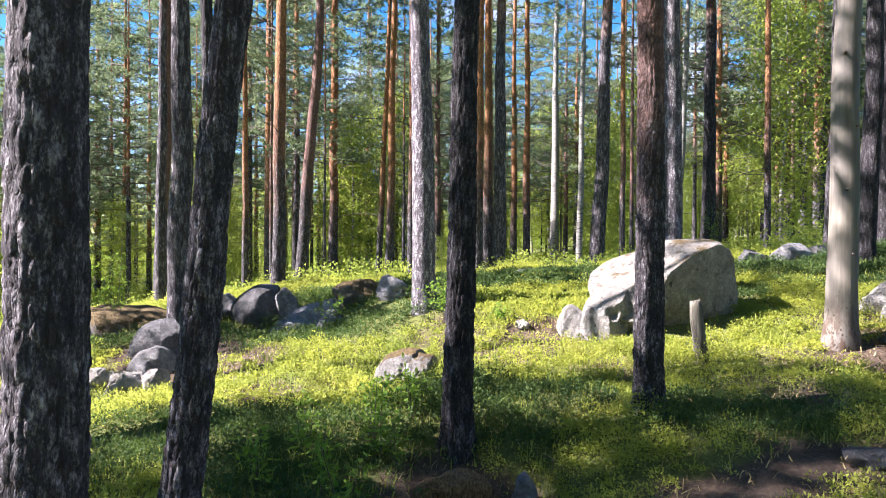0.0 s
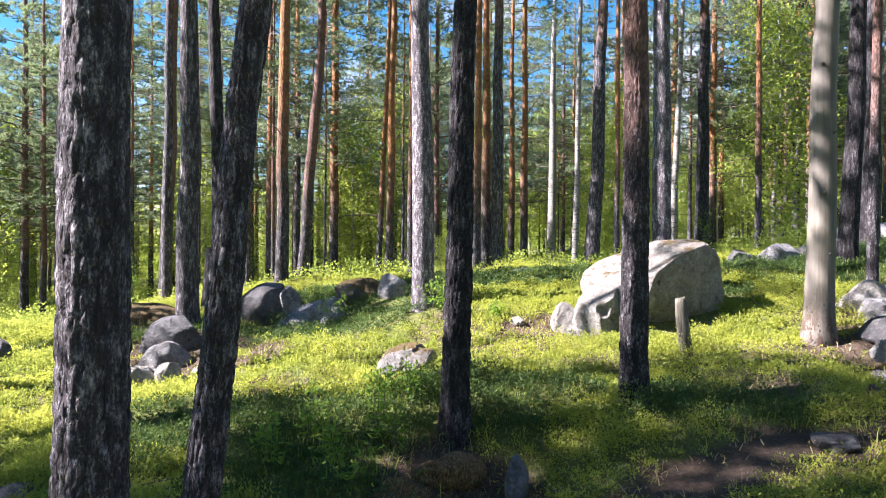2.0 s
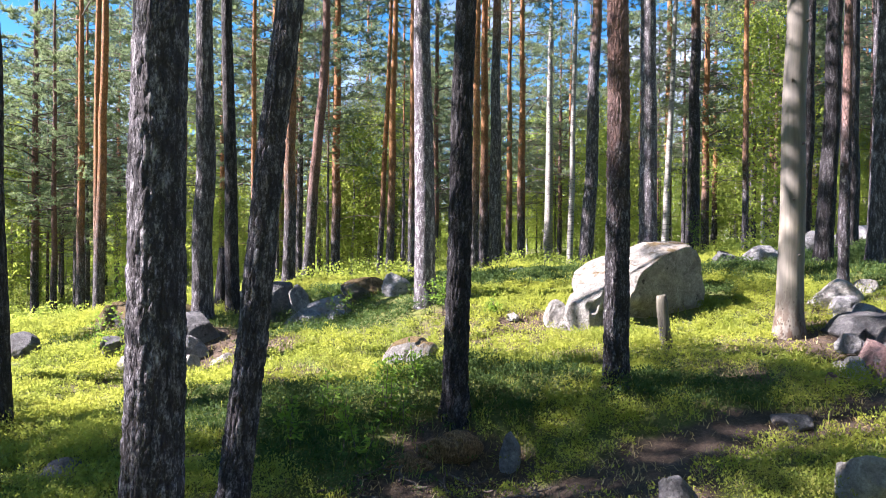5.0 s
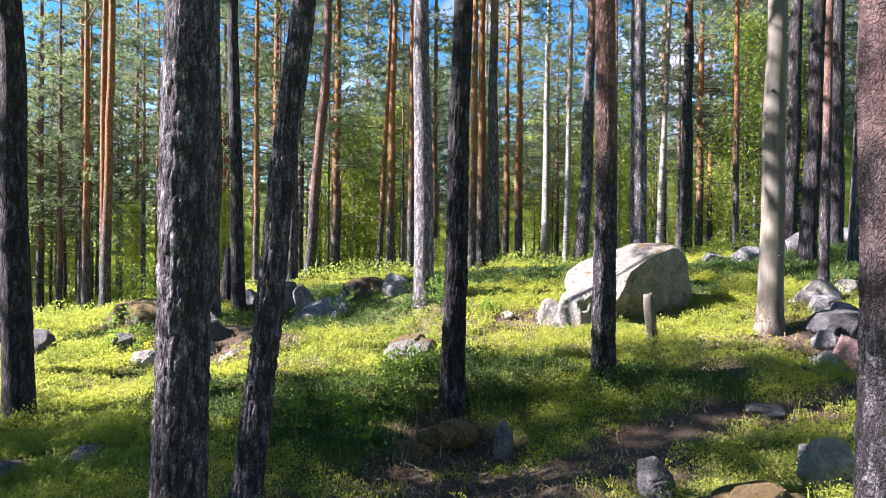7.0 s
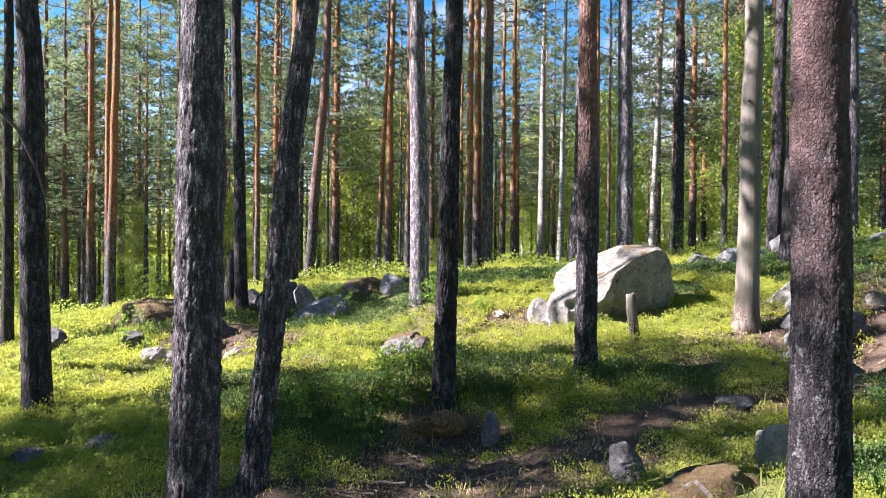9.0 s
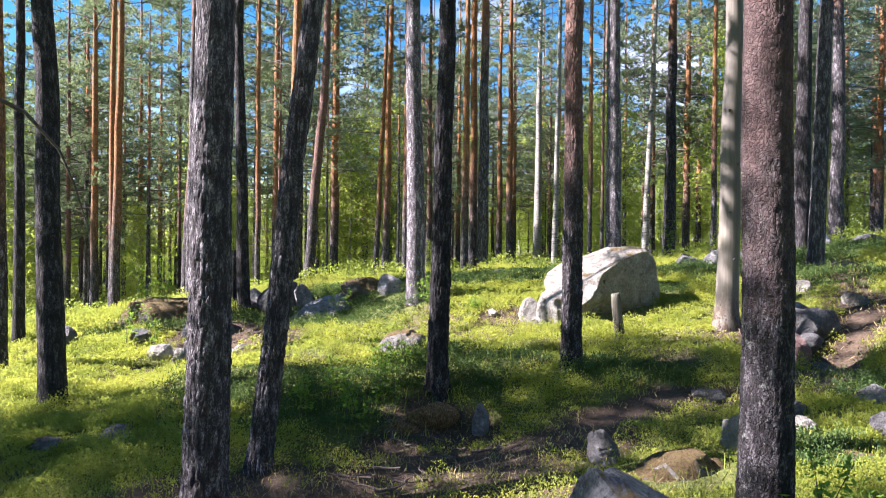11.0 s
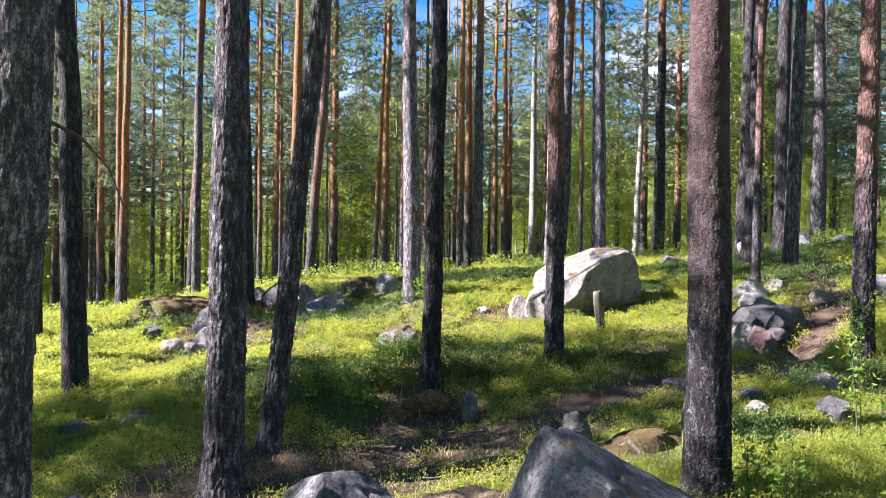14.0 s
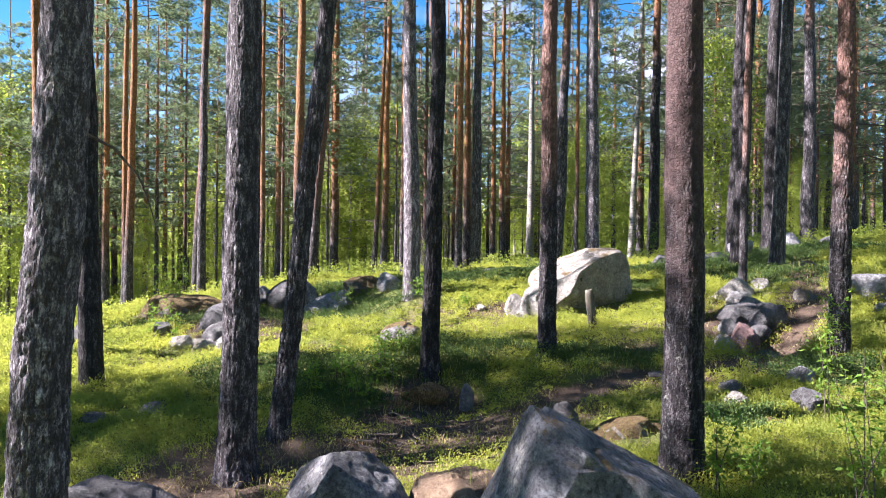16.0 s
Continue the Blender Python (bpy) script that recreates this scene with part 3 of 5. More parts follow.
for k, (x, y, s, t, m, lab) in enumerate([
        (6.05, 9.25, (0.75, 0.6, 0.85), 1.34, ROCK_PALE, "pale pointed rock at the foot of a slim pine"), (6.75, 9.6, 0.5, 1.33, ROCK_PALE, "pale rock on a stony bank"),
        (5.9, 8.8, 0.55, 1.12, ROCK_GREY, "grey rock below pale stones"), (5.55, 7.85, (1.1, 0.7, 0.5), 0.97, ROCK_DARK_SHADE, "grey slab-like rock in a pile beside the path"),
        (5.95, 7.7, (0.75, 0.7, 0.6), 0.98, ROCK_DARK_SHADE, "dark slab in a pile beside the path"), (7.1, 8.5, 0.5, 1.2, ROCK_MOSS, "mossy rock beside the path"),
        (5.2, 6.85, (0.85, 0.6, 0.6), 0.72, ROCK_RED, "reddish rock beside the path"), (5.6, 7.2, 0.45, 0.66, ROCK_DARK_SHADE, "dark rock at the end of a pile"), (4.85, 7.0, 0.28, 0.46, ROCK_PALE, "small white stone beside a pile"),
        (5.35, 6.5, 0.5, 0.34, ROCK_DARK_SHADE, "flat dark stone at the path's edge"), (4.7, 6.55, 0.36, 0.58, ROCK_PALE, "small grey rock at the path's edge"), (4.98, 6.75, 0.34, 0.5, ROCK_PALE, "small pale rock at the path's edge"),
        (4.25, 6.2, 0.22, 0.46, ROCK_RED, "small pinkish stone at the path's edge"), (8.3, 11.0, 0.9, 1.65, ROCK_DARK_SHADE, "dark rock under a pine"),
        (7.95, 7.9, 0.95, 1.5, ROCK_GREY, "grey rock above the path"), (7.75, 7.2, 0.8, 1.05, ROCK_GREY, "grey rock low beside the path")]):
    rock(x, y, s if isinstance(s, tuple) else (s, s * 0.8, s * 0.75), m, lab, 60 + k, top=t, turn=37 * k)
for k, (x, y, sz, t, m) in enumerate([(5.15, 7.35, 0.36, 0.74, ROCK_GREY), (5.7, 7.45, 0.5, 0.86, ROCK_DARK_SHADE), (5.3, 7.6, 0.4, 0.84, ROCK_DARK_SHADE), (5.95, 8.2, 0.5, 1.05, ROCK_GREY), (5.7, 8.4, 0.36, 0.98, ROCK_PALE)]):
    rock(x, y, (sz, sz * 0.8, sz * 0.75), m, "rough stone heaped with others beside the path", 230 + k, turn=51 * k, top=t)
rock(1.7, 3.7, (0.32, 0.25, 0.4), ROCK_DARK_SHADE, "small pointed grey rock at the path's edge", 80, top=0.16)
rock(2.98, 3.55, (0.44, 0.4, 0.5), ROCK_PALE, "pale lichen-covered rock beside a pine", 81, top=0.37, level=5)
rock(2.25, 3.15, (1.2, 0.8, 0.6), ROCK_HALF_MOSS, "low rock with brown moss over its back", 82, top=0.13, level=5, random_cuts=3, chips=3)
rock(3.35, 5.3, (0.5, 0.35, 0.2), ROCK_DARK_SHADE, "flat stone in the footpath", 83, sink=0.66)
rock(3.85, 4.15, (0.3, 0.25, 0.24), ROCK_PALE, "small pale rock among shrubs", 84, top=0.2)
rock(3.95, 4.6, (0.34, 0.25, 0.22), ROCK_DARK_SHADE, "small dark rock beside the path", 85, top=0.25)
rock(4.9, 4.7, (0.5, 0.4, 0.45), ROCK_GREY, "blue-grey rock beside the path", 86, top=0.42)
rock(4.55, 3.9, (0.35, 0.3, 0.34), ROCK_DARK_SHADE, "dark rock among shrubs", 87, top=0.3)
rock(3.95, 3.4, (0.55, 0.45, 0.4), ROCK_MOSS, "low mossy rock among shrubs", 88, top=0.08)
rock(0.64, 5.25, (0.2, 0.16, 0.52), ROCK_GREY, "upright pointed grey stone beside a bare hollow", 89, top=0.05)
# rocks nearest to the walk
rock(1.27, 0.2, (1.75, 1.3, 1.5), ROCK_FRONT, "large grey granite boulder with blue-grey lichen", 90, top=0.93, level=6, rough=0.08, name="boulder", random_cuts=0, chips=13, crack=0.03,
     cuts=[((0.55, -0.12, 0.83), 0.5), ((0.1, -0.1, 1.0), 0.8), ((-0.95, -0.15, 0.3), 0.66), ((0.35, -0.9, 0.25), 0.52), ((-0.5, -0.6, 0.6), 0.8), ((0.2, 0.9, 0.4), 0.7)])
rock(-0.52, 1.6, (1.05, 0.8, 0.95), ROCK_FRONT, "grey granite boulder with a mossy shoulder", 91, top=0.24, level=6, rough=0.05, name="boulder", random_cuts=0, chips=4, crack=0.02,
     cuts=[((-0.75, -0.3, 0.6), 0.6), ((0.55, -0.2, 0.8), 0.6), ((0.0, -1, 0.3), 0.65), ((-0.1, 0.3, 1), 0.75)])
rock(-2.6, 2.0, (1.5, 0.9, 0.8), ROCK_DARK_SHADE, "low dark rock under needle litter beside a pine", 92, top=-0.18, level=5)
rock(-4.3, 5.1, (0.45, 0.35, 0.3), ROCK_DARK_SHADE, "dark stone in shaded shrubs", 93, sink=0.68)
rock(-3.6, 5.3, (0.5, 0.35, 0.25), ROCK_DARK_SHADE, "dark stone in shaded shrubs", 94, sink=0.68)


# ---- trees ----
def trunk_mesh(name, dia, height, lean=(0, 0), ease=30.0, sides=12, rings=16, relief=0.0, seed=0, flare=0.3, z0=-0.25, top_share=0.22, plate=(0.046, 0.14)):
    """A tapered trunk from just under the ground. lean: metres aside per metre up, easing off with height."""
    if relief:
        zs = np.concatenate([np.linspace(z0, 6.5, rings), np.linspace(6.6, height, 14)])
    else:
        zs = z0 + (height - z0) * np.linspace(0, 1, rings) ** 1.2
    th = np.arange(sides) * 2 * np.pi / sides
    Z, T = np.meshgrid(zs, th, indexing="ij")
    taper = 1.06 - (1.06 - top_share) * (np.clip(Z, 0, None) / height)
    R = 0.5 * dia * taper
    up = np.clip(Z + 0.05, 0, None)
    toes = 1 + 0.5 * vnoise(np.cos(T) * 1.7 + seed, np.sin(T) * 1.7, 0, seed)
    R = R * (1 + flare * toes * np.exp(-up / 0.16))
    cx, cy = np.cos(T) * R, np.sin(T) * R
    R = R * (1 + 0.04 * vnoise(cx * 3 + seed, cy * 3, Z * 0.8, seed))
    if relief:
        a2 = Z / plate[1]
        turn = round(2 * np.pi * dia * 0.5 / plate[0])
        a1 = T / (2 * np.pi) * turn + 0.35 * vnoise(cx * 18, cy * 18, Z * 9, seed + 1)
        a2 = a2 + 0.5 * vnoise(cx * 14, cy * 14, Z * 7, seed + 2)
        i1, i2 = np.floor(a1).astype(np.int64), np.floor(a2).astype(np.int64)
        f1, f2, tone = np.full(Z.shape, 9.0), np.full(Z.shape, 9.0), np.zeros(Z.shape)
        for o1 in (-1, 0, 1):
            for o2 in (-1, 0, 1):
                k1, k2 = (i1 + o1) % turn, i2 + o2
                key = (k1 * 7919 + k2 * 104729 + seed * 31) & 4095
                d = np.hypot(i1 + o1 + 0.15 + 0.7 * _tab[key] - a1, i2 + o2 + 0.15 + 0.7 * _tab[(key * 5 + 17) & 4095] - a2)
                tone = np.where(d < f1, _tab[(key * 3 + 5) & 4095], tone)
                f2 = np.where(d < f1, f1, np.minimum(f2, d))
                f1 = np.minimum(f1, d)
        low = np.clip(1.2 - Z / 6.0, 0.3, 1)
        R = R + relief * low * (0.9 * np.clip((f2 - f1) / 0.35, 0, 1) - 0.6 + 0.7 * (tone - 0.5)) + relief * 0.35 * vnoise(cx * 40, cy * 40, Z * 18, seed + 3)
    ez = np.clip(Z, 0, None) / (1 + np.clip(Z, 0, None) / ease)
    sway = 0.012 * dia / 0.3 * vnoise(Z * 0.7 + seed, 0, 0, seed) * 3 * np.clip(Z / 2, 0, 1)
    X = lean[0] * ez + sway + np.cos(T) * R
    Y = lean[1] * ez + np.sin(T) * R
    n = len(zs)
    i, j = np.meshgrid(np.arange(n - 1), np.arange(sides), indexing="ij")
    j2 = (j + 1) % sides
    F = np.stack([i * sides + j, i * sides + j2, (i + 1) * sides + j2, (i + 1) * sides + j], -1).reshape(-1, 4)
    me = mesh_from(name, np.stack([X, Y, Z], -1).reshape(-1, 3), F)
    if relief and sides > 60:
        at = me.attributes.new("furrow", "FLOAT", "POINT")
        at.data.foreach_set("value", (np.clip(1 - (f2 - f1) / 0.16, 0, 1) * low).astype(np.float32).ravel())
    return me


def limb_path(rng, start, heading, rise, length, n=5, droop=0.0):
    s = np.linspace(0, 1, n)
    d = np.array([math.cos(heading), math.sin(heading), 0])
    side = np.array([-d[1], d[0], 0])
    pts = np.asarray(start) + np.outer(s * length, d) + np.outer(length * (rise * s - droop * s * s), [0, 0, 1]) + np.outer(rng.normal(0, 0.05) * length * s * s, side)
    pts[1:] += rng.normal(0, 0.025 * length, (n - 1, 3))
    return pts


def crown_mesh(seed, length, spread, limbs, twigs, tufts, needle, blades, wide):
    """A pine crown in two meshes, limbs and needles; z = 0 is its lowest limb. Needles stand in tufts along side twigs."""
    rng = np.random.RandomState(seed)
    paths, P, D = [], [], []
    for k in range(limbs):
        h = length * (k + rng.rand() * 0.8) / limbs
        shape = math.sin(math.pi * min(1, (0.18 + 0.82 * h / length)) ** 0.8) * 0.8 + 0.25
        ln = spread * shape * (0.55 + 0.65 * rng.rand())
        head = k * 2.4 + rng.normal(0, 0.5)
        pts = limb_path(rng, (0, 0, h), head, 0.12 + 0.35 * h / length, ln, 5, 0.14)
        paths.append((pts, np.linspace(0.01 + 0.007 * ln, 0.006, 5)))
        for s in range(twigs):
            u = 0.3 + 0.68 * (s + rng.rand()) / twigs
            i = min(3, int(u * 4))
            c = pts[i] + (pts[i + 1] - pts[i]) * (u * 4 - i)
            tl = ln * (0.16 + 0.26 * (1 - u)) + 0.12 + 0.1 * rng.rand()
            tw = limb_path(rng, c, head + (1 if s % 2 else -1) * (0.5 + 0.6 * rng.rand()), 0.1 + 0.4 * rng.rand(), tl, 3, 0.1)
            paths.append((tw, np.array([0.008, 0.006, 0.004])))
            v = 0.35 + 0.65 * (np.arange(tufts) + rng.rand(tufts)) / tufts
            q = c + np.outer(v, tw[2] - c) + rng.normal(0, 0.05, (tufts, 3))
            P.append(np.repeat(q, blades, 0))
            D.append(rng.normal(0, 1, (tufts * blades, 3)) * [1, 1, 0.8] + unit(tw[2] - c) * 0.9 + [0, 0, 0.45])
    # the leader
    paths.append((np.array([[0, 0, -0.2], [0, 0, length * 0.5], [0, 0, length * 1.05]]), np.array([0.07, 0.05, 0.01])))
    P, D = np.concatenate(P), unit(np.concatenate(D))
    V, F = slivers(P, D, needle * (0.7 + 0.6 * rng.rand(len(P))), needle * wide, rng)
    tv, tf = tubes(paths, 3)
    return mesh_from("limbs", tv, tf), mesh_from("needles", V, F, False)


CROWNS = ([crown_mesh(100 + k, 7.0 + k % 3, 2.3 + 0.25 * k, 32, 9, 6, 0.145, 9, 0.2) for k in range(4)]
          + [crown_mesh(100 + k, 7.0 + k % 3, 2.3 + 0.25 * k, 30, 5, 5, 0.2, 5, 0.45) for k in range(4)])
for limb_me, needle_me in CROWNS:
    limb_me.materials.append(TWIG)
    needle_me.materials.append(NEEDLE)


def dead_branch(seed, z, dia, length=1.0):
    rng = np.random.RandomState(seed)
    h = rng.rand() * 6.28
    pts = limb_path(rng, (math.cos(h) * dia * 0.4, math.sin(h) * dia * 0.4, z), h, 0.1 + 0.3 * rng.rand(), length * (0.4 + 0.9 * rng.rand()), 6, 0.35 * rng.rand())
    out = [(pts, np.linspace(0.013, 0.004, 6))]
    for _ in range(2):
        i = rng.randint(2, 5)
        p2 = limb_path(rng, pts[i], h + rng.choice([-0.8, 0.8]), 0.2, length * 0.3, 4, 0.2)
        out.append((p2, np.linspace(0.006, 0.003, 4)))
    v, f = tubes(out, 4)
    return mesh_from("dead_branch", v, f)


def pine(x, y, dia, mat, label, height=17.0, crown=10.0, lean=(0, 0), ease=30.0, detail=0, seed=0, z=None, kind=0, branches=(), branch_len=1.0, crown_size=1.0, high=False, plate=(0.046, 0.14), coarse=1.0, name="pine_tree", group="pine trees"):
    """One pine: trunk, limbs, needles and, where they show, dead branches."""
    t = empty_at(name, x, y, gz(x, y) if z is None else z)
    sides, rings, relief = [(12, 18, 0), (32, 110, 0.009), (96, 300, 0.016)][detail]
    part("trunk", trunk_mesh("trunk", dia, height, lean, ease, sides, rings, relief * coarse, seed, plate=plate), mat, t)
    ez = crown / (1 + crown / ease)
    at = (lean[0] * ez, lean[1] * ez, crown)
    limb_me, needle_me = CROWNS[kind % 4 + (4 if detail or high else 0)]
    c = part("crown", needle_me, NEEDLE, t, "green needle crown", at)
    c.scale = (crown_size,) * 3
    tagged(part("branchwork", limb_me, TWIG, c), kind="stuff")
    for k, bz in enumerate(branches):
        part("dead_branch", dead_branch(seed * 31 + k, bz, dia, branch_len), TWIG, t, "bare dead branch", (lean[0] * bz, lean[1] * bz, 0))
    return tagged(t, label, "tree", group)


# the nearest pines' unseen crowns are set low and wide to cut sky light
pine(-1.87, 3.15, 0.37, BARK_GREY, "tall stout pine with dark furrowed plated bark", detail=2, seed=1, lean=(0.012, 0), z=-0.5, kind=0, crown_size=1.0, crown=9.0)
pine(-1.655, 4.1, 0.235, BARK_GREY, "slanting slender pine with grey furrowed bark", detail=2, seed=2, lean=(0.112, 0), ease=60, z=-0.38, kind=1, height=15, crown=8.5, crown_size=1.1)
pine(0.13, 5.85, 0.245, BARK_DARK_SHADE, "straight pine with dark furrowed bark in shade", detail=2, seed=3, lean=(0.014, 0), z=0.12, kind=2, crown=8.0, crown_size=1.5)
pine(1.89, 6.2, 0.26, BARK_MID, "pine with grey bark below and pinkish flaking bark above", detail=2, seed=4, lean=(0.0, 0), z=0.28, kind=3, crown=8.0, crown_size=1.5)
pine(2.33, 1.85, 0.335, BARK_NEAR, "stout pine with scaly lichened bark turning reddish above", detail=2, seed=5, lean=(-0.004, 0), z=-0.05, kind=0, crown=7.5, crown_size=1.6, plate=(0.034, 0.05), coarse=0.6)
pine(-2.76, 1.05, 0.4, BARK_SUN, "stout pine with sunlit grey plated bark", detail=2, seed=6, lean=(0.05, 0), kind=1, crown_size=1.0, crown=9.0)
v, f = tubes([(np.array([[0.1, 0.02, 3.42], [0.28, 0.1, 3.36], [0.48, 0.2, 3.25], [0.62, 0.3, 3.05], [0.68, 0.36, 2.85], [0.74, 0.4, 2.6]]), np.array([0.02, 0.015, 0.011, 0.008, 0.006, 0.003]))], 8)
part("dead_branch", mesh_from("dead_branch", v, f), TWIG, scene.objects["pine_tree.005"], "bare grey drooping dead branch")
pine(-5.1, 6.6, 0.33, BARK_DARK_SHADE, "dark pine with shaded bark and a broken bare branch", detail=1, seed=7, lean=(-0.035, 0), z=-0.4, kind=2, crown_size=0.62, crown=11.0)
pine(-0.28, 10.3, 0.34, BARK_PALE_SUN, "pine with pale grey sunlit scaly bark", detail=1, seed=8, lean=(-0.022, 0), kind=3)
pine(3.57, 10.55, 0.3, BARK_PALE_SUN, "pine with rough bark in a pale sunlit tone behind a boulder", detail=1, seed=9, lean=(-0.008, 0), kind=0)
pine(-4.35, 11.2, 0.36, BARK_GREY, "grey-barked pine on a bare bank", detail=1, seed=10, lean=(0.004, 0), kind=1, crown_size=0.62, crown=11.0)
pine(-4.07, 12.1, 0.26, BARK_DARK_SHADE, "dark slender pine beside a black stump", detail=1, seed=11, lean=(-0.03, 0), kind=2, crown_size=0.62, crown=11.0)
pine(-3.6, 14.8, 0.28, BARK_RED, "pine dark below with orange upper bark", detail=1, seed=12, lean=(0.01, 0), kind=3, branches=(2.6, 3.4, 4.2, 5.0, 5.6))
pine(-3.85, 18.2, 0.32, BARK_MID, "leaning pine with grey bark reddening upwards", detail=1, seed=13, lean=(0.085, 0), kind=0)
pine(-4.89, 30, 0.33, BARK_RED, "pine with orange upper bark and dead twigs", seed=14, kind=1, branches=(3, 4.2, 5, 6, 7, 8, 9), branch_len=1.8)
pine(-1.9, 23.8, 0.3, BARK_RED, "sunlit pine with orange upper bark", seed=15, lean=(0.02, 0), kind=2, branches=(4, 5.5, 6.5, 7.4), branch_len=1.4)
pine(-2.35, 24.5, 0.22, BARK_RED, "slender leaning orange-barked pine", seed=16, lean=(0.05, 0), kind=2)
pine(-0.84, 18.1, 0.2, BARK_RED, "slender straight pine with orange bark", seed=17, kind=3)
pine(1.02, 19.2, 0.24, BARK_RED, "straight pine with orange upper bark", seed=18, kind=0)
pine(1.3, 19.8, 0.28, BARK_RED, "straight reddish pine in a close group", seed=19, kind=1)
pine(1.6, 19.3, 0.36, BARK_GREY, "straight grey-barked pine in a close group", detail=1, seed=20, kind=2)
pine(3.1, 29.8, 0.3, BARK_RED, "slim straight pine with orange bark", seed=21, kind=3)
pine(3.1, 25.2, 0.27, BARK_RED, "slim orange-barked pine with twigs", seed=22, kind=0, branches=(3, 4, 5, 6, 7), branch_len=1.2)
pine(5.45, 33, 0.46, BIRCH, "pale grey tree with many bare spreading branches", seed=23, kind=1, branches=(3, 4, 4.6, 5.2, 6, 6.5, 7, 7.6, 8.3, 9, 9.6), branch_len=3.0)
pine(4.36, 19.3, 0.42, BARK_GREY, "dark grey pine leaning aside", detail=1, seed=24, lean=(0.045, 0), kind=2)
pine(4.3, 21.5, 0.2, BIRCH, "slim pale tree behind a pine", seed=25, lean=(0.02, 0), kind=3)
pine(4.94, 18.7, 0.16, BARK_RED, "thin pine with a bare crooked branch", seed=26, kind=0, branches=(5, 5.8), branch_len=1.0)
pine(8.58, 22, 0.44, BARK_DARK_SHADE, "dark stout pine with a long dead branch", detail=1, seed=27, lean=(0.01, 0), kind=1, branches=(2.5, 4.0, 6.0), branch_len=2.6)
pine(8.4, 24.4, 0.26, BIRCH, "crooked slim tree with pale bark", seed=28, lean=(0.05, 0), kind=2)
pine(8.5, 17.8, 0.17, BARK_RED, "thin pine on the crest", seed=29, kind=3, branches=(2, 3, 4, 5), branch_len=1.0)
pine(7.07, 11.4, 0.3, BARK_DARK_SHADE, "dark leaning pine on the slope", detail=1, seed=30, lean=(0.05, 0), kind=0)
pine(8.38, 14.6, 0.34, BARK_DARK_SHADE, "dark pine with a flared foot on the crest", detail=1, seed=31, lean=(0.03, 0), kind=1)
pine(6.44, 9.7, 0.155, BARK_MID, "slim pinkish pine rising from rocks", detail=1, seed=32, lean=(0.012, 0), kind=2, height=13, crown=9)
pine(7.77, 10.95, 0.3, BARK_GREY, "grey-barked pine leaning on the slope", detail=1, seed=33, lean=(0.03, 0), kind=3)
pine(9.2, 14.2, 0.4, BARK_DARK_SHADE, "very dark stout pine on the slope", detail=1, seed=34, lean=(0.02, 0), kind=0)
pine(12.3, 17.9, 0.42, BARK_GREY, "grey pine with stubs of dead branches", detail=1, seed=35, kind=1, branches=(3, 4, 5, 6), branch_len=1.6)
pine(5.95, 5.6, 0.27, BARK_MID, "pine with reddish upper bark beside the path", detail=2, seed=36, lean=(0.012, 0), kind=2, crown=8.5, crown_size=1.3)
pine(-12.6, 22.6, 0.28, BARK_RED, "orange-barked pine with curved dead branches", seed=37, kind=3, branches=(4, 5.4, 7, 8), branch_len=2.4)
pine(-9.8, 18.3, 0.28, BARK_RED, "sunlit pine with orange upper bark", seed=38, lean=(0.02, 0), kind=0)
pine(-10.4, 19.4, 0.24, BARK_RED, "slender straight pine with orange bark", seed=39, kind=1)
pine(-15, 32, 0.3, BARK_RED, "orange-barked pine with twigs", seed=40, kind=2, branches=(4, 5, 6, 7, 8, 9), branch_len=1.6)
pine(-15.6, 36, 0.28, BARK_RED, "orange-barked pine with twigs", seed=41, kind=3, branches=(4, 5, 6, 7, 8, 9), branch_len=1.6)
pine(-7.2, 17.2, 0.3, BARK_MID, "dark pine leaning slightly over young birches", detail=1, seed=42, lean=(0.04, 0), kind=0)
pine(-6.5, 15.6, 0.24, BARK_GREY, "slim straight pine with grey bark", seed=43, lean=(0.01, 0), kind=1, crown_size=0.62, crown=11.0)
pine(-6.1, 20.9, 0.2, BARK_RED, "slim straight pine with reddish bark", seed=44, kind=2, branches=(3, 4, 5), branch_len=1.2)
pine(-6.9, 8.3, 0.2, BARK_RED, "slim reddish pine at the edge of the clearing", detail=1, seed=45, lean=(-0.02, 0), kind=3, crown_size=0.62, crown=11.0)
pine(-7.9, 10.4, 0.2, BARK_DARK_SHADE, "slim dark pine at the edge of the clearing", seed=46, kind=0, crown_size=0.62, crown=11.0)

# the bare grey dead pine
snag = empty_at("dead_pine", 4.73, 8.05, 0.72)
part("trunk", trunk_mesh("trunk", 0.33, 9.0, (0.012, 0), 30, 40, 120, 0.0, 51, 0.22, top_share=0.5), SNAG, snag)
for k, (sz, sa) in enumerate([(0.95, -1.4), (1.7, -1.9), (2.45, -1.2), (3.3, -2.2), (4.1, -0.9), (2.0, 0.2), (3.0, 2.6)]):
    d = np.array([math.cos(sa), math.sin(sa), 0.25])
    p0 = np.array([0.012 * sz, 0, sz]) + d * 0.13
    v, f = tubes([(p0 + np.outer([0, 0.025, 0.05, 0.056], d), np.array([0.024, 0.019, 0.015, 0.002]))], 8)
    part("branch_stub", mesh_from("branch_stub", v, f), TWIG, snag, "dark knot of a lost branch")
tagged(snag, "bare grey dead pine trunk stripped of its bark", "tree", "pine trees")

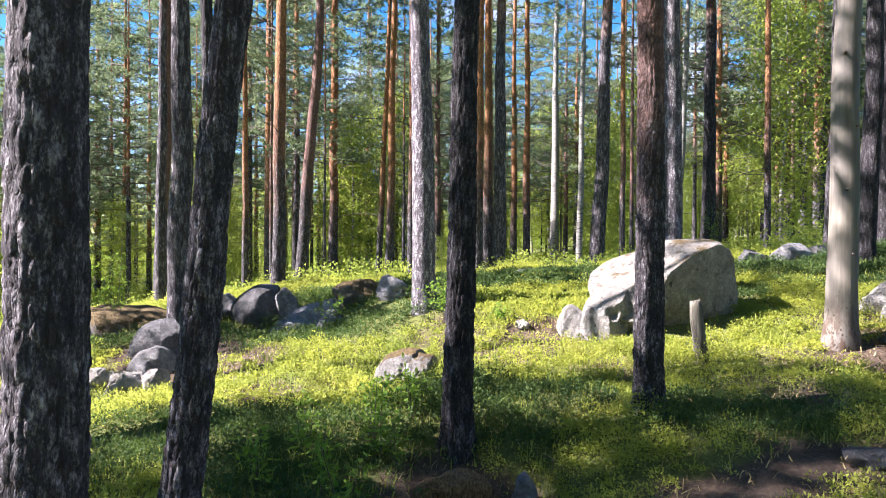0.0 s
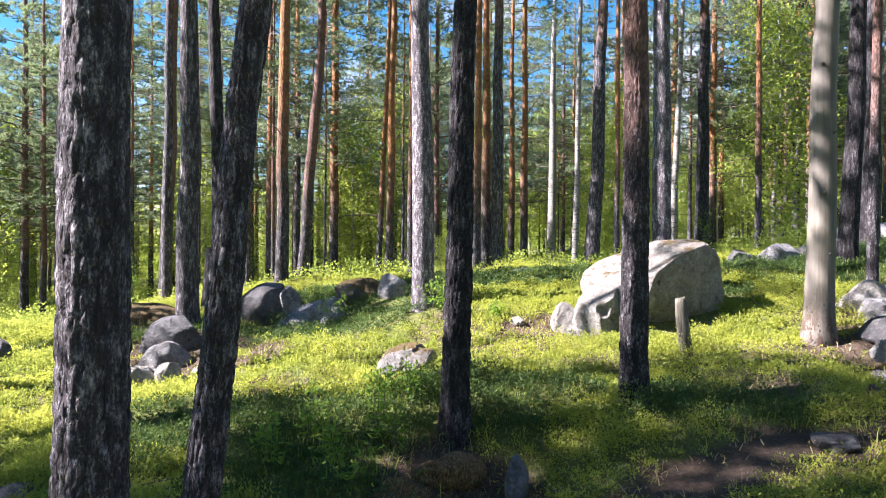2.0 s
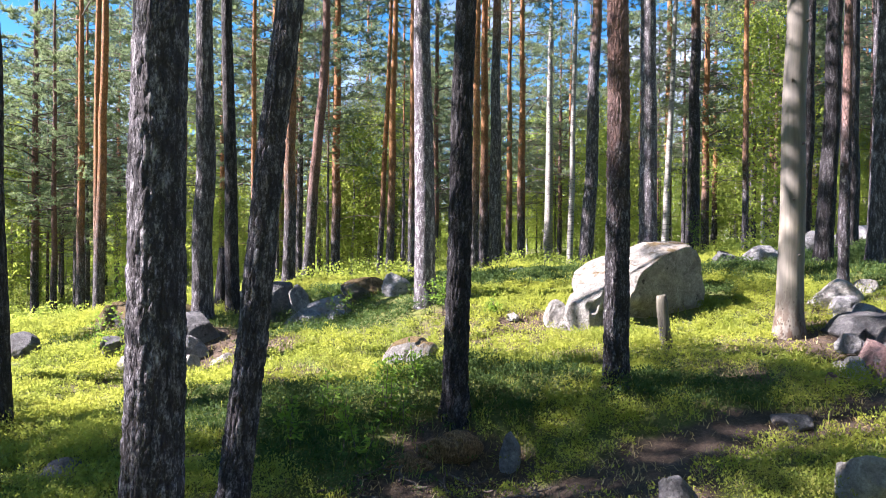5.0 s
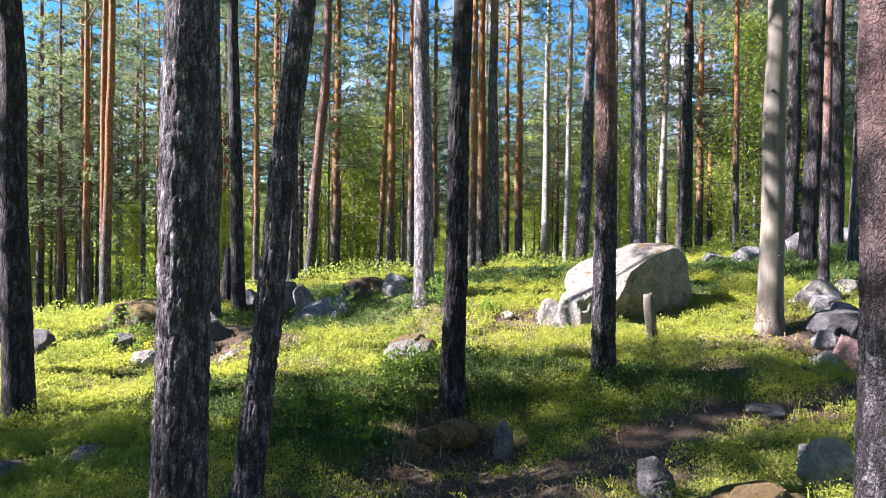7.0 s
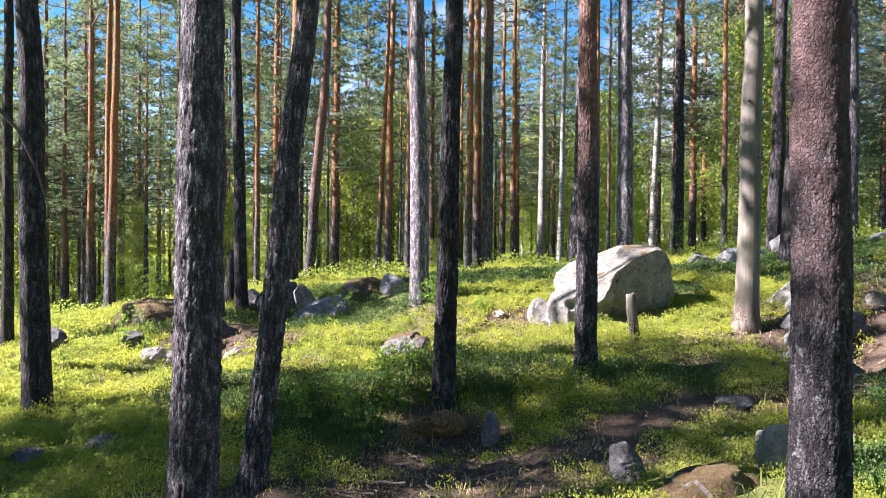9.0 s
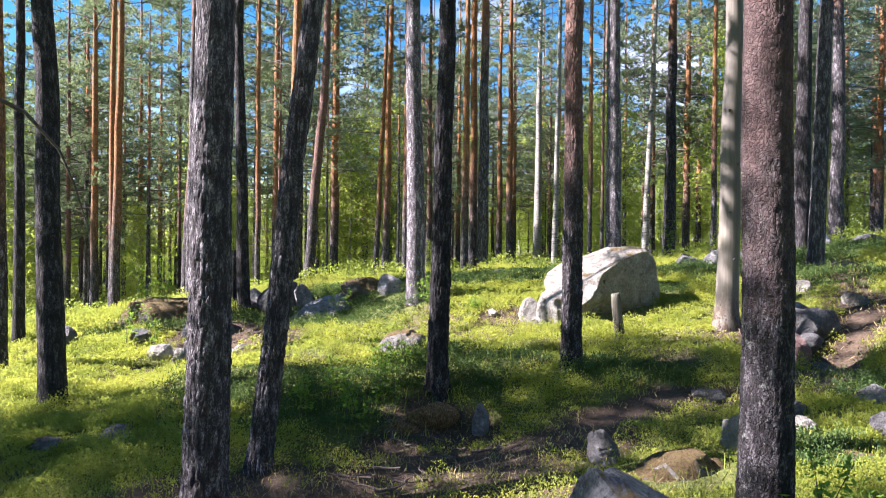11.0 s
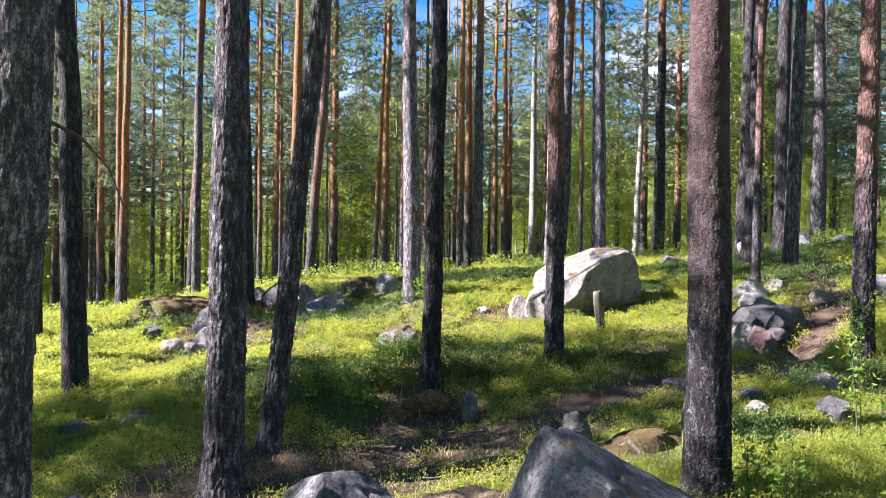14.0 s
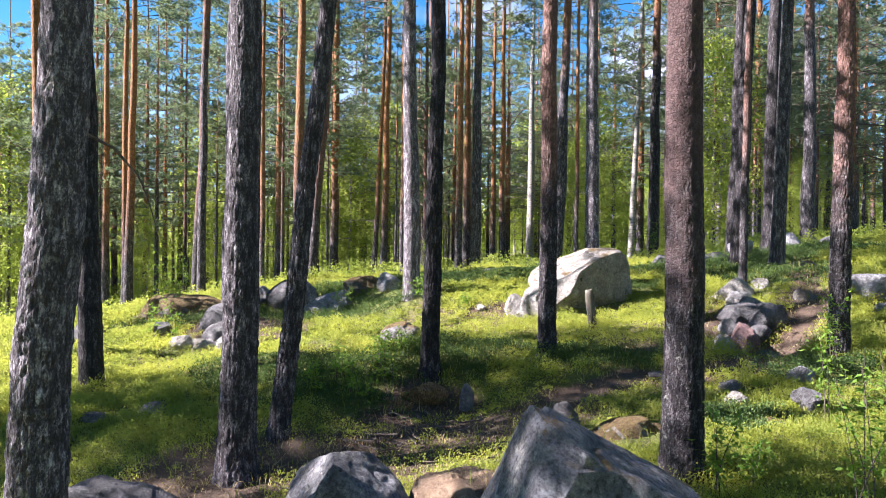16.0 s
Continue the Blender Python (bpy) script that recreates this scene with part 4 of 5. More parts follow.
# the short weathered post before the boulder
def old_wood():
    n = Nodes("weathered_grey_wood")
    grain = n.noise(30, 6, 0.7, n.mapped((1, 1, 0.06)))
    return n.finish(n.ramp(grain, (0.38, (0.02, 0.018, 0.015)), (0.52, (0.095, 0.09, 0.072)), (0.75, (0.2, 0.19, 0.155))), 0.85, grain, 0.6, 0.01)


OLD_WOOD = old_wood()


def build_post():
    t = np.linspace(0, 1, 14)
    pts = np.stack([2.93 - 0.09 * t, np.full(14, 7.62), 0.38 + 0.8 * t], 1)
    rad = 0.086 - 0.018 * t
    rad[-1] *= 0.9
    v, f = tubes([(pts, rad)], 14)
    v = np.concatenate([v, pts[-1:] + [0.02, 0, 0.015]])
    top = 13 * 14
    caps = [[top + k, top + (k + 1) % 14, len(v) - 1, len(v) - 1] for k in range(14)]
    v[:, 2] += 0.03 * vnoise(v[:, 0] * 40, v[:, 1] * 40, 0, 6) * (v[:, 2] > 1.1)
    v[:, :2] += 0.012 * np.stack([vnoise(v[:, 0] * 30, v[:, 1] * 30, v[:, 2] * 6, 2), vnoise(v[:, 0] * 30, v[:, 1] * 30, v[:, 2] * 6, 4)], 1)
    bm = bmesh.new()
    vs = [bm.verts.new(p) for p in v]
    for q in list(f) + [c[:3] for c in caps]:
        bm.faces.new([vs[int(k)] for k in q])
    me = bpy.data.meshes.new("wooden_post")
    bm.to_mesh(me)
    bm.free()
    me.shade_smooth()
    tagged(part("tree_stump", me, OLD_WOOD), "thin weathered broken stump before a boulder", "stump")


build_post()

# the charred stump beside the dark pine
st = empty_at("charred_stump", -4.45, 12.6, gz(-4.45, 12.6))
part("trunk", trunk_mesh("trunk", 0.32, 1.25, (0.02, 0), 30, 24, 30, 0.0, 71, 0.3, top_share=0.55), BARK_DARK_SHADE, st)
tagged(st, "black charred broken stump", "stump")

# ---- the wood behind and around ----
def wood():
    rng = np.random.RandomState(5)
    # three pines and two birches to copy
    models = []
    for k in range(4):
        models.append(pine(0, 200 + 8 * k, 0.3, [BARK_RED, BARK_RED, BARK_GREY, BARK_MID][k], "tall straight pine in the wood", seed=80 + k, kind=k,
                           height=18, crown=(7.5, 4.2, 5.0, 3.2)[k], z=0, crown_size=(1.0, 1.25, 1.2, 1.3)[k], branches=(1.6, 2.2, 2.8, 3.4, 3.9, 4.5, 5.1, 5.8, 6.6), branch_len=1.5, group="pines of the wood"))
    for k in range(2):
        models.append(pine(0, 320 + 8 * k, 0.17, [BARK_GREY, BARK_MID][k], "thin straight pine with few low twigs", seed=140 + k, kind=k + 1,
                           height=15, crown=7.5, z=0, crown_size=0.8, branches=(2.2, 3.4, 4.4, 5.6, 6.4), group="pines of the wood"))
    # for the unseen ring behind the eye, added to hold back low sky light
    behind = [pine(0, 360 + 8 * k, 0.3, [BARK_RED, BARK_GREY][k], "tall straight pine in the wood", seed=150 + k, kind=k + 1, height=18, crown=(4.2, 6.0)[k], z=0,
                   crown_size=1.2, high=True, group="pines of the wood") for k in range(2)]
    births = []
    for k in range(3):
        births.append(birch(0, 240 + 8 * k, 90 + k))
    saplings = [birch(0, 280 + 8 * k, 190 + k, 60, 1.7) for k in range(2)]
    spots = [(p.location.x, p.location.y) for p in scene.objects if p.parent is None and p.type == "EMPTY"]
    placed = set()

    def scatter(n, gen, gap, src, low, high, lift=0.0):
        made = 0
        for _ in range(n * 30):
            if made >= n:
                break
            x, y = gen()
            if any((x - a) ** 2 + (y - b) ** 2 < gap * gap for a, b in spots):
                continue
            spots.append((x, y))
            k = rng.randint(len(src))
            s = low + (high - low) * rng.rand()
            m = pose(x, y, gz(x, y) + lift, 0, 0, rng.rand() * 360) @ Matrix.Scale(s, 4)
            if src[k].name not in placed:
                placed.add(src[k].name)
                src[k].matrix_basis = m
            else:
                copy_thing(src[k], m)
            made += 1

    def ahead(y0, y1, edge=1.0):
        def g():
            y = y0 + (y1 - y0) * rng.rand() ** 0.8
            return (rng.rand() * 2 - 1) * (6 + 0.75 * y) * edge + 0.02 * y, y
        return g
    scatter(120, ahead(23, 66), 1.4, models, 0.75, 1.2)
    scatter(34, ahead(26, 52), 1.2, [models[1], models[3]], 0.8, 1.15)
    scatter(22, ahead(21, 48), 1.1, models[4:], 0.7, 1.1)
    scatter(70, ahead(21, 60), 1.4, births, 0.6, 1.5)

    def crest():
        y = 15.5 + 9 * rng.rand()
        return (rng.rand() * 2 - 1) * (4 + 0.6 * y) + 1, y
    scatter(9, crest, 0.9, saplings, 0.2, 0.42)

    def around():
        a = math.pi * (0.98 + 1.04 * rng.rand())
        r = 14 + 34 * rng.rand()
        return r * math.cos(a), 2 + r * math.sin(a)

    def open_sun(g):
        def h():
            while True:
                x, y = g()
                if not (-34 < x < -4 and -6 < y < 13):
                    return x, y
        return h
    # unseen trees added against sky fill, with a gap left for the sun
    scatter(34, open_sun(around), 3.0, behind, 0.85, 1.15)
    scatter(10, open_sun(around), 2.5, births, 1.0, 1.7)

    def left_side():
        y = 18 + 30 * rng.rand()
        return -0.55 * y - 1 + 5 * rng.rand() - 9 * rng.rand(), y
    def right_side():
        y = 19 + 30 * rng.rand()
        return 0.36 * y + 1 + 9 * rng.rand(), y
    scatter(14, right_side, 0.9, [models[1], models[2], models[3]], 0.75, 1.1)
    scatter(16, left_side, 0.9, [models[2], models[4], models[5]], 0.75, 1.1)
    scatter(7, left_side, 0.9, births, 0.5, 0.9)
    scatter(60, ahead(24, 60), 1.0, models[4:], 0.6, 1.0)


def birch(x, y, seed, count=260, leaf=1.0):
    """A young leafy birch, about five metres high; as a sapling it has fewer leaves, larger for its height."""
    rng = np.random.RandomState(seed)
    t = empty_at("young_birch", x, y, 0)
    h = 5.2
    zs = np.linspace(-0.2, h, 9)
    stem = np.stack([0.05 * np.sin(zs * 1.3 + seed), 0.05 * np.cos(zs + seed), zs], 1)
    v, f = tubes([(stem, np.linspace(0.05, 0.008, 9))], 7)
    part("trunk", mesh_from("trunk", v, f), BIRCH, t)
    paths, P, D = [], [], []
    for k in range(34):
        z = 0.5 + (h - 0.6) * k / 34
        ln = (1.15 - 0.9 * abs(z / h - 0.35)) * (0.7 + 0.5 * rng.rand())
        pts = limb_path(rng, (0, 0, z), k * 2.4, 0.45, ln, 5, 0.2)
        paths.append((pts, np.linspace(0.009, 0.003, 5)))
        c = pts[1 + rng.randint(0, 4, count)] + rng.normal(0, 0.2, (count, 3)) * [1, 1, 0.7]
        P.append(c)
        D.append(rng.normal(0, 1, (count, 3)) + [0, 0, -0.4])
    v, f = tubes(paths, 3)
    tagged(part("branchwork", mesh_from("branchwork", v, f), TWIG, t), kind="stuff")
    P, D = np.concatenate(P), unit(np.concatenate(D))
    v, f = slivers(P, D, leaf * (0.055 + 0.035 * rng.rand(len(P))), leaf * 0.05, rng)
    part("crown", mesh_from("leaves", v, f, False), BROAD, t, "bright light-green leaves")
    return tagged(t, "young birch in fresh light-green leaf", "tree", "young birches")


wood()

# unseen pines added outside the view, to shade the foreground and dim the skylight
def shade_pines():
    src = pine(-11.5, 4.3, 0.32, BARK_RED, "tall unseen pine added to shade the clearing", seed=120, kind=2, height=18, crown=8.5, crown_size=0.85, high=True)
    for k, (x, y, s) in enumerate([(-8.8, 4.6, 0.9), (-10.8, 4.9, 0.95), (-15, 4.2, 1.0), (-17, 3.7, 1.0), (-20, 3.6, 1.1), (-23, 3.8, 1.1), (-18.5, 2.3, 1.0),
                                   (-21.5, 2.6, 1.0), (-25.5, 3.4, 1.1), (-16, -9, 1.0), (-9, -9, 1.0), (-6, -13, 1.0), (3, -11, 1.0), (9, -8, 1.0),
                                   (13, -2, 1.0), (12, 6, 1.0), (16, 10, 1.0), (-2, -16, 1.1), (8, -17, 1.1), (5.6, -1.5, 1.0), (8.0, 1.5, 1.0), (6.8, -5.0, 1.0), (4.0, -7.0, 1.0), (0.8, -8.0, 1.0), (-2.6, -6.5, 1.0), (-5.6, -5.0, 1.0), (-6.0, -8.5, 1.0), (9.0, 3.8, 0.95), (10.5, -3.5, 1.0), (-8.8, -4.0, 0.95), (2.2, -12.0, 1.0)]):
        copy_thing(src, pose(x, y, gz(x, y), 0, 0, 50 * k) @ Matrix.Scale(s, 4))


# more unseen pines, each added so that its crown shades one patch
pine(-12.3, 10.1, 0.2, BARK_RED, "young slender unseen pine added to shade a rock pile", seed=121, kind=0, height=12, crown=6.8, crown_size=0.6, high=True)
for k, (x, y) in enumerate([(-12.3, -1.0), (-9.9, -0.8), (-14.5, -1.0)]):
    pine(x, y, 0.26, BARK_RED, "slender unseen pine added to shade the near boulders", seed=123 + k, kind=1, height=15, crown=9.2, crown_size=0.65, high=True)
pine(-11.0, 0.95, 0.14, BARK_RED, "young slim unseen pine added to shade the walk", seed=127, kind=2, height=10.4, crown=8.4, crown_size=0.3, high=True)
shade_pines()
# unseen too: added to shade the crest, the near shrubs and the soil
for k, (x, y, c) in enumerate([(-12.7, 11.0, 6.2), (-13.8, 11.7, 9.3)]):
    pine(x, y, 0.22, BARK_RED, "slender unseen pine added to shade the crest", seed=134 + k, kind=k + 1, height=c + 6.5, crown=c, crown_size=0.72, high=True)
pine(-9.4, 1.1, 0.15, BARK_RED, "slim unseen pine added to shade the near shrubs", seed=137, kind=3, height=13, crown=9.6, crown_size=0.42, high=True)
pine(-8.2, 0.4, 0.15, BARK_RED, "slim unseen pine added to shade the near shrubs", seed=138, kind=2, height=13, crown=9.0, crown_size=0.5, high=True)
pine(-10.0, 1.65, 0.13, BARK_RED, "young slim unseen pine added to shade the walk", seed=132, kind=0, height=9.4, crown=6.0, crown_size=0.36, high=True)
pine(-7.0, 3.7, 0.16, BARK_RED, "young slim unseen pine with a low crown, added for shade", seed=131, kind=1, height=9.4, crown=5.3, crown_size=0.46, high=True)


def far_wood():
    """The closed wood further off, all round."""
    rng = np.random.RandomState(9)
    n = 260000
    ahead = rng.rand(n) < 0.85
    a = np.where(ahead, math.pi * (0.25 + 0.5 * rng.rand(n)), math.pi * (0.75 + 1.5 * rng.rand(n)))
    r = 62 + 38 * rng.rand(n)
    x, y = np.cos(a) * r, 6 + np.sin(a) * r
    top = 9 + 6 * vnoise(a * 25, r * 0.05, 0, 3) + 4 * vnoise(a * 90, 0, 0, 6)
    z = top * rng.rand(n) ** 1.1
    P = np.stack([x, y, ground_z(x, y) + z], 1) + rng.normal(0, 0.4, (n, 3))
    size = np.where(ahead, 0.26, 0.9) * (0.7 + 0.6 * rng.rand(n))
    v, f = slivers(P, unit(rng.normal(0, 1, (n, 3))), size, size * 0.85, rng)
    tagged(part("far_wood", mesh_from("far_wood", v, f, False), BROAD), "distant wood of mixed green foliage", "woods", kind="stuff")


far_wood()


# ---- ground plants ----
# dark shrub clumps; those along crest and bank also stand in for shade
DARK_SHADE_PATCHES = [(0.2, 12.5, 1.0), (2.5, 12.7, 0.9), (-0.4, 11.8, 0.8), (-2.0, 13.0, 1.0), (-3.0, 10.6, 0.65), (-2.2, 10.5, 0.65), (-1.3, 10.6, 0.65), (-0.5, 10.6, 0.6), (-1.2, 11.4, 0.7), (-3.4, 11.4, 0.6), (1.4, 12.2, 0.9), (0.7, 6.7, 0.6), (2.7, 6.0, 0.7), (-0.9, 5.6, 0.9), (4.3, 10.4, 0.5), (-5.3, 10.8, 0.9),
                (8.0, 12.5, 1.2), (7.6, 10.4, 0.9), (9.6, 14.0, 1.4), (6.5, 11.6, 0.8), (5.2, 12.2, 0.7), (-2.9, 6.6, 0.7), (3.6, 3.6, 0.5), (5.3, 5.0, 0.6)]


def plants(px, py, h, per, rng, make, up=0.5):
    """Low bushy plants: leaves set about the outside of small domes."""
    m = len(px)
    r = 0.045 + 0.4 * h * (0.7 + 0.6 * rng.rand(m))
    az = rng.rand(m, per) * 2 * np.pi
    el = np.arcsin(np.clip(rng.rand(m, per) * 1.05 - 0.05, -1, 1))
    depth = 1 - 0.45 * rng.rand(m, per) ** 2
    out = np.stack([np.cos(az) * np.cos(el), np.sin(az) * np.cos(el), np.sin(el)], -1)
    P = np.stack([px, py, ground_z(px, py)], 1)[:, None] + out * (r[:, None] * depth)[..., None] * [1, 1, 0]
    P[..., 2] += h[:, None] * (0.3 + 0.7 * out[..., 2] * depth) + rng.normal(0, 0.012, (m, per))
    D = unit((out + rng.normal(0, 0.7, out.shape) + [0, 0, up]).reshape(-1, 3))
    size = 0.0185 + 0.0009 * np.clip(py + 2, 0, None)
    L = (size[:, None] * (0.7 + 0.6 * rng.rand(m, per))).ravel()
    return make(P.reshape(-1, 3), D, L)


def shrubs():
    rng = np.random.RandomState(21)
    n = 78000
    y = -3.0 + 19 * rng.rand(n) ** 0.85
    x = (rng.rand(n) * 2 - 1) * (1.6 + 0.67 * (y + 4)) + 0.3
    keep = rng.rand(n) > bareness(x, y) * 1.05
    keep &= rng.rand(n) < 0.85 + 0.7 * fbm(x * 0.9, y * 0.9, 0, 31, 3)
    for rx, ry, rr in ROCK_SPOTS:
        keep &= ((x - rx) ** 2 + (y - ry + 0.12) ** 2) > (0.85 * rr) ** 2
    dark = sum(np.exp(-((x - a) ** 2 + 1.6 * (y - b) ** 2) / (2 * r * r)) for a, b, r in DARK_SHADE_PATCHES)
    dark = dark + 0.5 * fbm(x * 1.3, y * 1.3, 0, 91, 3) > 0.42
    x, y, dark = x[keep], y[keep], dark[keep]
    n = len(x)
    tall = (0.06 + 0.13 * rng.rand(n) ** 1.5) * np.clip(1 + 1.5 * fbm(x * 1.7, y * 1.7, 0, 37, 3), 0.4, 1.9)
    near = y < 4.0

    def pick(where, per, make, up=0.5):
        return plants(x[where], y[where], tall[where], per, rng, make, up)
    v, f = pick(near & ~dark, 26, lambda P, D, L: leaves(P, D, L, L * 0.62, rng, 0.0, 0.5))
    tagged(part("bilberry_shrubs", mesh_from("bilberry_shrubs", v, f, False), BILBERRY), "low green bilberry shrubs in dappled shade", "shrubs", kind="stuff")
    v, f = pick(~near & ~dark, 34, lambda P, D, L: slivers(P, D, L, L * 0.75, rng, 0.45))
    tagged(part("bilberry_carpet", mesh_from("bilberry_carpet", v, f, False), BILBERRY), "bright yellow-green carpet of bilberry shrubs in sunlight", "shrubs", kind="stuff")
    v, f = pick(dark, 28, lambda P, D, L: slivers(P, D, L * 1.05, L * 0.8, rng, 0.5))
    tagged(part("dark_shrubs", mesh_from("dark_shrubs", v, f, False), LINGON_SHADE), "dark green low evergreen shrubs, in part standing in for shaded patches", "shrubs", kind="stuff")


def carpet_around():
    """The same low shrubs beside and behind the walk."""
    rng = np.random.RandomState(27)
    n = 130000
    x, y = -16 + 33 * rng.rand(n), -14 + 28 * rng.rand(n)
    keep = (np.abs(x - 0.3) > 1.5 + 0.66 * (y + 4)) | (y < -3)
    x, y = x[keep], y[keep]
    n = len(x)
    P = np.stack([x, y, ground_z(x, y) + 0.02 + 0.14 * rng.rand(n) * (1 + fbm(x, y, 0, 41, 3))], 1)
    v, f = slivers(P, unit(rng.normal(0, 1, (n, 3)) + [0, 0, 0.5]), 0.06 + 0.04 * rng.rand(n), 0.055, rng)
    tagged(part("bilberry_carpet", mesh_from("bilberry_carpet", v, f, False), BILBERRY), "low green bilberry shrubs under the pines", "shrubs", kind="stuff")


def undergrowth():
    """Low leafy growth under the trees behind the crest."""
    rng = np.random.RandomState(22)
    n = 130000
    y = 15.5 + 34 * rng.rand(n) ** 1.3
    x = (rng.rand(n) * 2 - 1) * (3 + 0.72 * (y + 4)) + 0.5
    top = np.clip(0.25 + 1.1 * fbm(x * 0.5, y * 0.5, 0, 77, 3), 0.08, 1.0)
    P = np.stack([x, y, ground_z(x, y) + top * rng.rand(n)], 1)
    v, f = slivers(P, unit(rng.normal(0, 1, (n, 3)) + [0, 0, 0.2]), 0.015 + 0.0028 * y, 0.012 + 0.0021 * y, rng)
    tagged(part("undergrowth", mesh_from("undergrowth", v, f, False), BROAD), "leafy green undergrowth below the trees", "shrubs", kind="stuff")


def grass(name, mat, label, n, tall, seed, dry=False):
    rng = np.random.RandomState(seed)
    y = -2.5 + 18 * rng.rand(n) ** 1.1
    x = (rng.rand(n) * 2 - 1) * (1.6 + 0.67 * (y + 4)) + 0.3
    b = bareness(x, y)
    g = fbm(x * 0.7, y * 0.7, 0, 57 + seed, 3)
    keep = (rng.rand(n) < (0.15 + 0.9 * b * (b < 0.97))) if dry else (rng.rand(n) < np.clip(0.3 + 1.4 * g, 0, 1) * (1 - b))
    x, y = x[keep], y[keep]
    n = len(x)
    P = np.stack([x, y, ground_z(x, y) - 0.01], 1)
    h = tall * (0.5 + rng.rand(n))
    bend = rng.normal(0, 0.35 if not dry else 0.9, (n, 2))
    w = (0.002 + 0.0003 * np.clip(y + 2, 0, 14)) * (1 + rng.rand(n))
    a = rng.rand(n) * 2 * np.pi
    s = np.stack([np.cos(a), np.sin(a), 0 * a], 1) * w[:, None]
    m = P + np.concatenate([bend * h[:, None] * 0.35, 0.6 * h[:, None]], 1)
    t = P + np.concatenate([bend * h[:, None], (0.95 * h / (1 + 0.5 * np.abs(bend).sum(1)))[:, None]], 1)
    V = np.stack([P - s, P + s, m + s * 0.7, m - s * 0.7, t + s * 0.1, t - s * 0.1], 1).reshape(-1, 3)
    i = np.arange(n)[:, None] * 6
    F = np.concatenate([i + [0, 1, 2, 3], i + [3, 2, 4, 5]])
    tagged(part(name, mesh_from(name, V, F, False), mat), label, "grass", kind="stuff")


shrubs()
carpet_around()
undergrowth()
grass("grass", BLADE, "thin green grass among the shrubs", 110000, 0.13, 3)
grass("dry_grass", DRY, "dry straw-coloured grass and fallen needles", 70000, 0.065, 4, True)


# ---- seedlings, sticks and the earth mound ----
def seedling(x, y, height, seed, label, stems=2, leaf=0.06, count=26):
    """Thin stems with broad leaflets towards their tops."""
    rng = np.random.RandomState(seed)
    t = empty_at("seedling", x, y, gz(x, y))
    P, D = [], []
    for k in range(stems):
        h = height * (0.65 + 0.35 * rng.rand())
        zs = np.linspace(0, 1, 7)
        lean = rng.normal(0, 0.16, 2)
        pts = np.stack([rng.normal(0, 0.05) + lean[0] * h * zs ** 1.5, rng.normal(0, 0.05) + lean[1] * h * zs ** 1.5, -0.02 + h * zs], 1)
        v, f = tubes([(pts, np.linspace(0.006, 0.002, 7))], 5)
        part("stem", mesh_from("stem", v, f), TWIG, t)
        u = 0.3 + 0.7 * rng.rand(count)
        c = np.stack([np.interp(u, zs, pts[:, i]) for i in range(3)], 1)
        d = unit(rng.normal(0, 1, (count, 3)) * [1, 1, 0.3] + [0, 0, 0.1])
        for j in range(3):
            P.append(c + d * (0.02 + 0.045 * j) * rng.rand(count, 1) * 1.6)
            D.append(unit(d + rng.normal(0, 0.5, (count, 3))))
    P, D = np.concatenate(P), np.concatenate(D)
    v, f = leaves(P, D, leaf * (0.7 + 0.6 * rng.rand(len(P))), leaf * 0.5, rng, 0.05, 0.5)
    tagged(part("foliage", mesh_from("foliage", v, f, False), SEEDLING, t, "light green leaflets"), kind="stuff")
    return tagged(t, label, "seedling", "broad-leaved seedlings")


for k, (x, y, h, n) in enumerate([(2.5, 1.45, 0.8, 3), (2.75, 1.6, 0.5, 2), (3.35, 0.9, 1.25, 3), (3.65, 1.3, 1.3, 3), (3.75, 0.8, 0.9, 2), (4.6, 2.6, 1.3, 2), (4.3, 3.1, 1.2, 2), (5.7, 5.3, 1.1, 4)]):
    seedling(x, y, h, 300 + k, "slender broad-leaved seedling in sunlight beside a pine", n)
for k, (x, y, h, n) in enumerate([(-0.95, 5.3, 0.45, 3), (-0.6, 5.9, 0.5, 4), (-1.2, 5.9, 0.4, 3), (-0.75, 5.0, 0.6, 2), (-0.3, 6.2, 0.4, 3), (-1.5, 5.4, 0.4, 3), (-0.45, 5.6, 0.35, 3)]):
    seedling(x, y, h * 1.3, 330 + k, "leafy seedling in the shade of pines", n, 0.07, 18)
for k, (x, y, h, n) in enumerate([(-0.02, 9.8, 0.75, 3), (-5.3, 9.2, 1.15, 2), (-4.75, 9.1, 1.0, 2), (-5.7, 11.8, 1.4, 3), (-6.4, 12.6, 1.5, 4), (-1.7, 10.6, 0.8, 2), (7.9, 19.5, 1.8, 5), (0.75, 9.6, 0.3, 3)]):
    seedling(x, y, h, 350 + k, "slender birch seedling at the edge of the clearing", n)


def fallen_stick(x, y, length, turn, seed):
    rng = np.random.RandomState(seed)
    n = 9
    u = np.linspace(-0.5, 0.5, n) * length
    px, py = x + u * math.cos(turn) + rng.normal(0, 0.02, n), y + u * math.sin(turn) + rng.normal(0, 0.02, n)
    pts = np.stack([px, py, ground_z(px, py) + 0.03 + 0.1 * rng.rand() * np.abs(u) / length], 1)
    paths = [(pts, np.linspace(0.012, 0.004, n))]
    for k in (3, 5):
        d = np.array([math.cos(turn + 0.7), math.sin(turn + 0.7), 0.35]) * length * 0.18
        paths.append((pts[k] + np.outer([0, 0.5, 1], d), np.array([0.006, 0.005, 0.003])))
    v, f = tubes(paths, 5)
    tagged(part("fallen_branch", mesh_from("fallen_branch", v, f), TWIG), "thin dry branch fallen on the forest floor", "branch", "fallen branches")


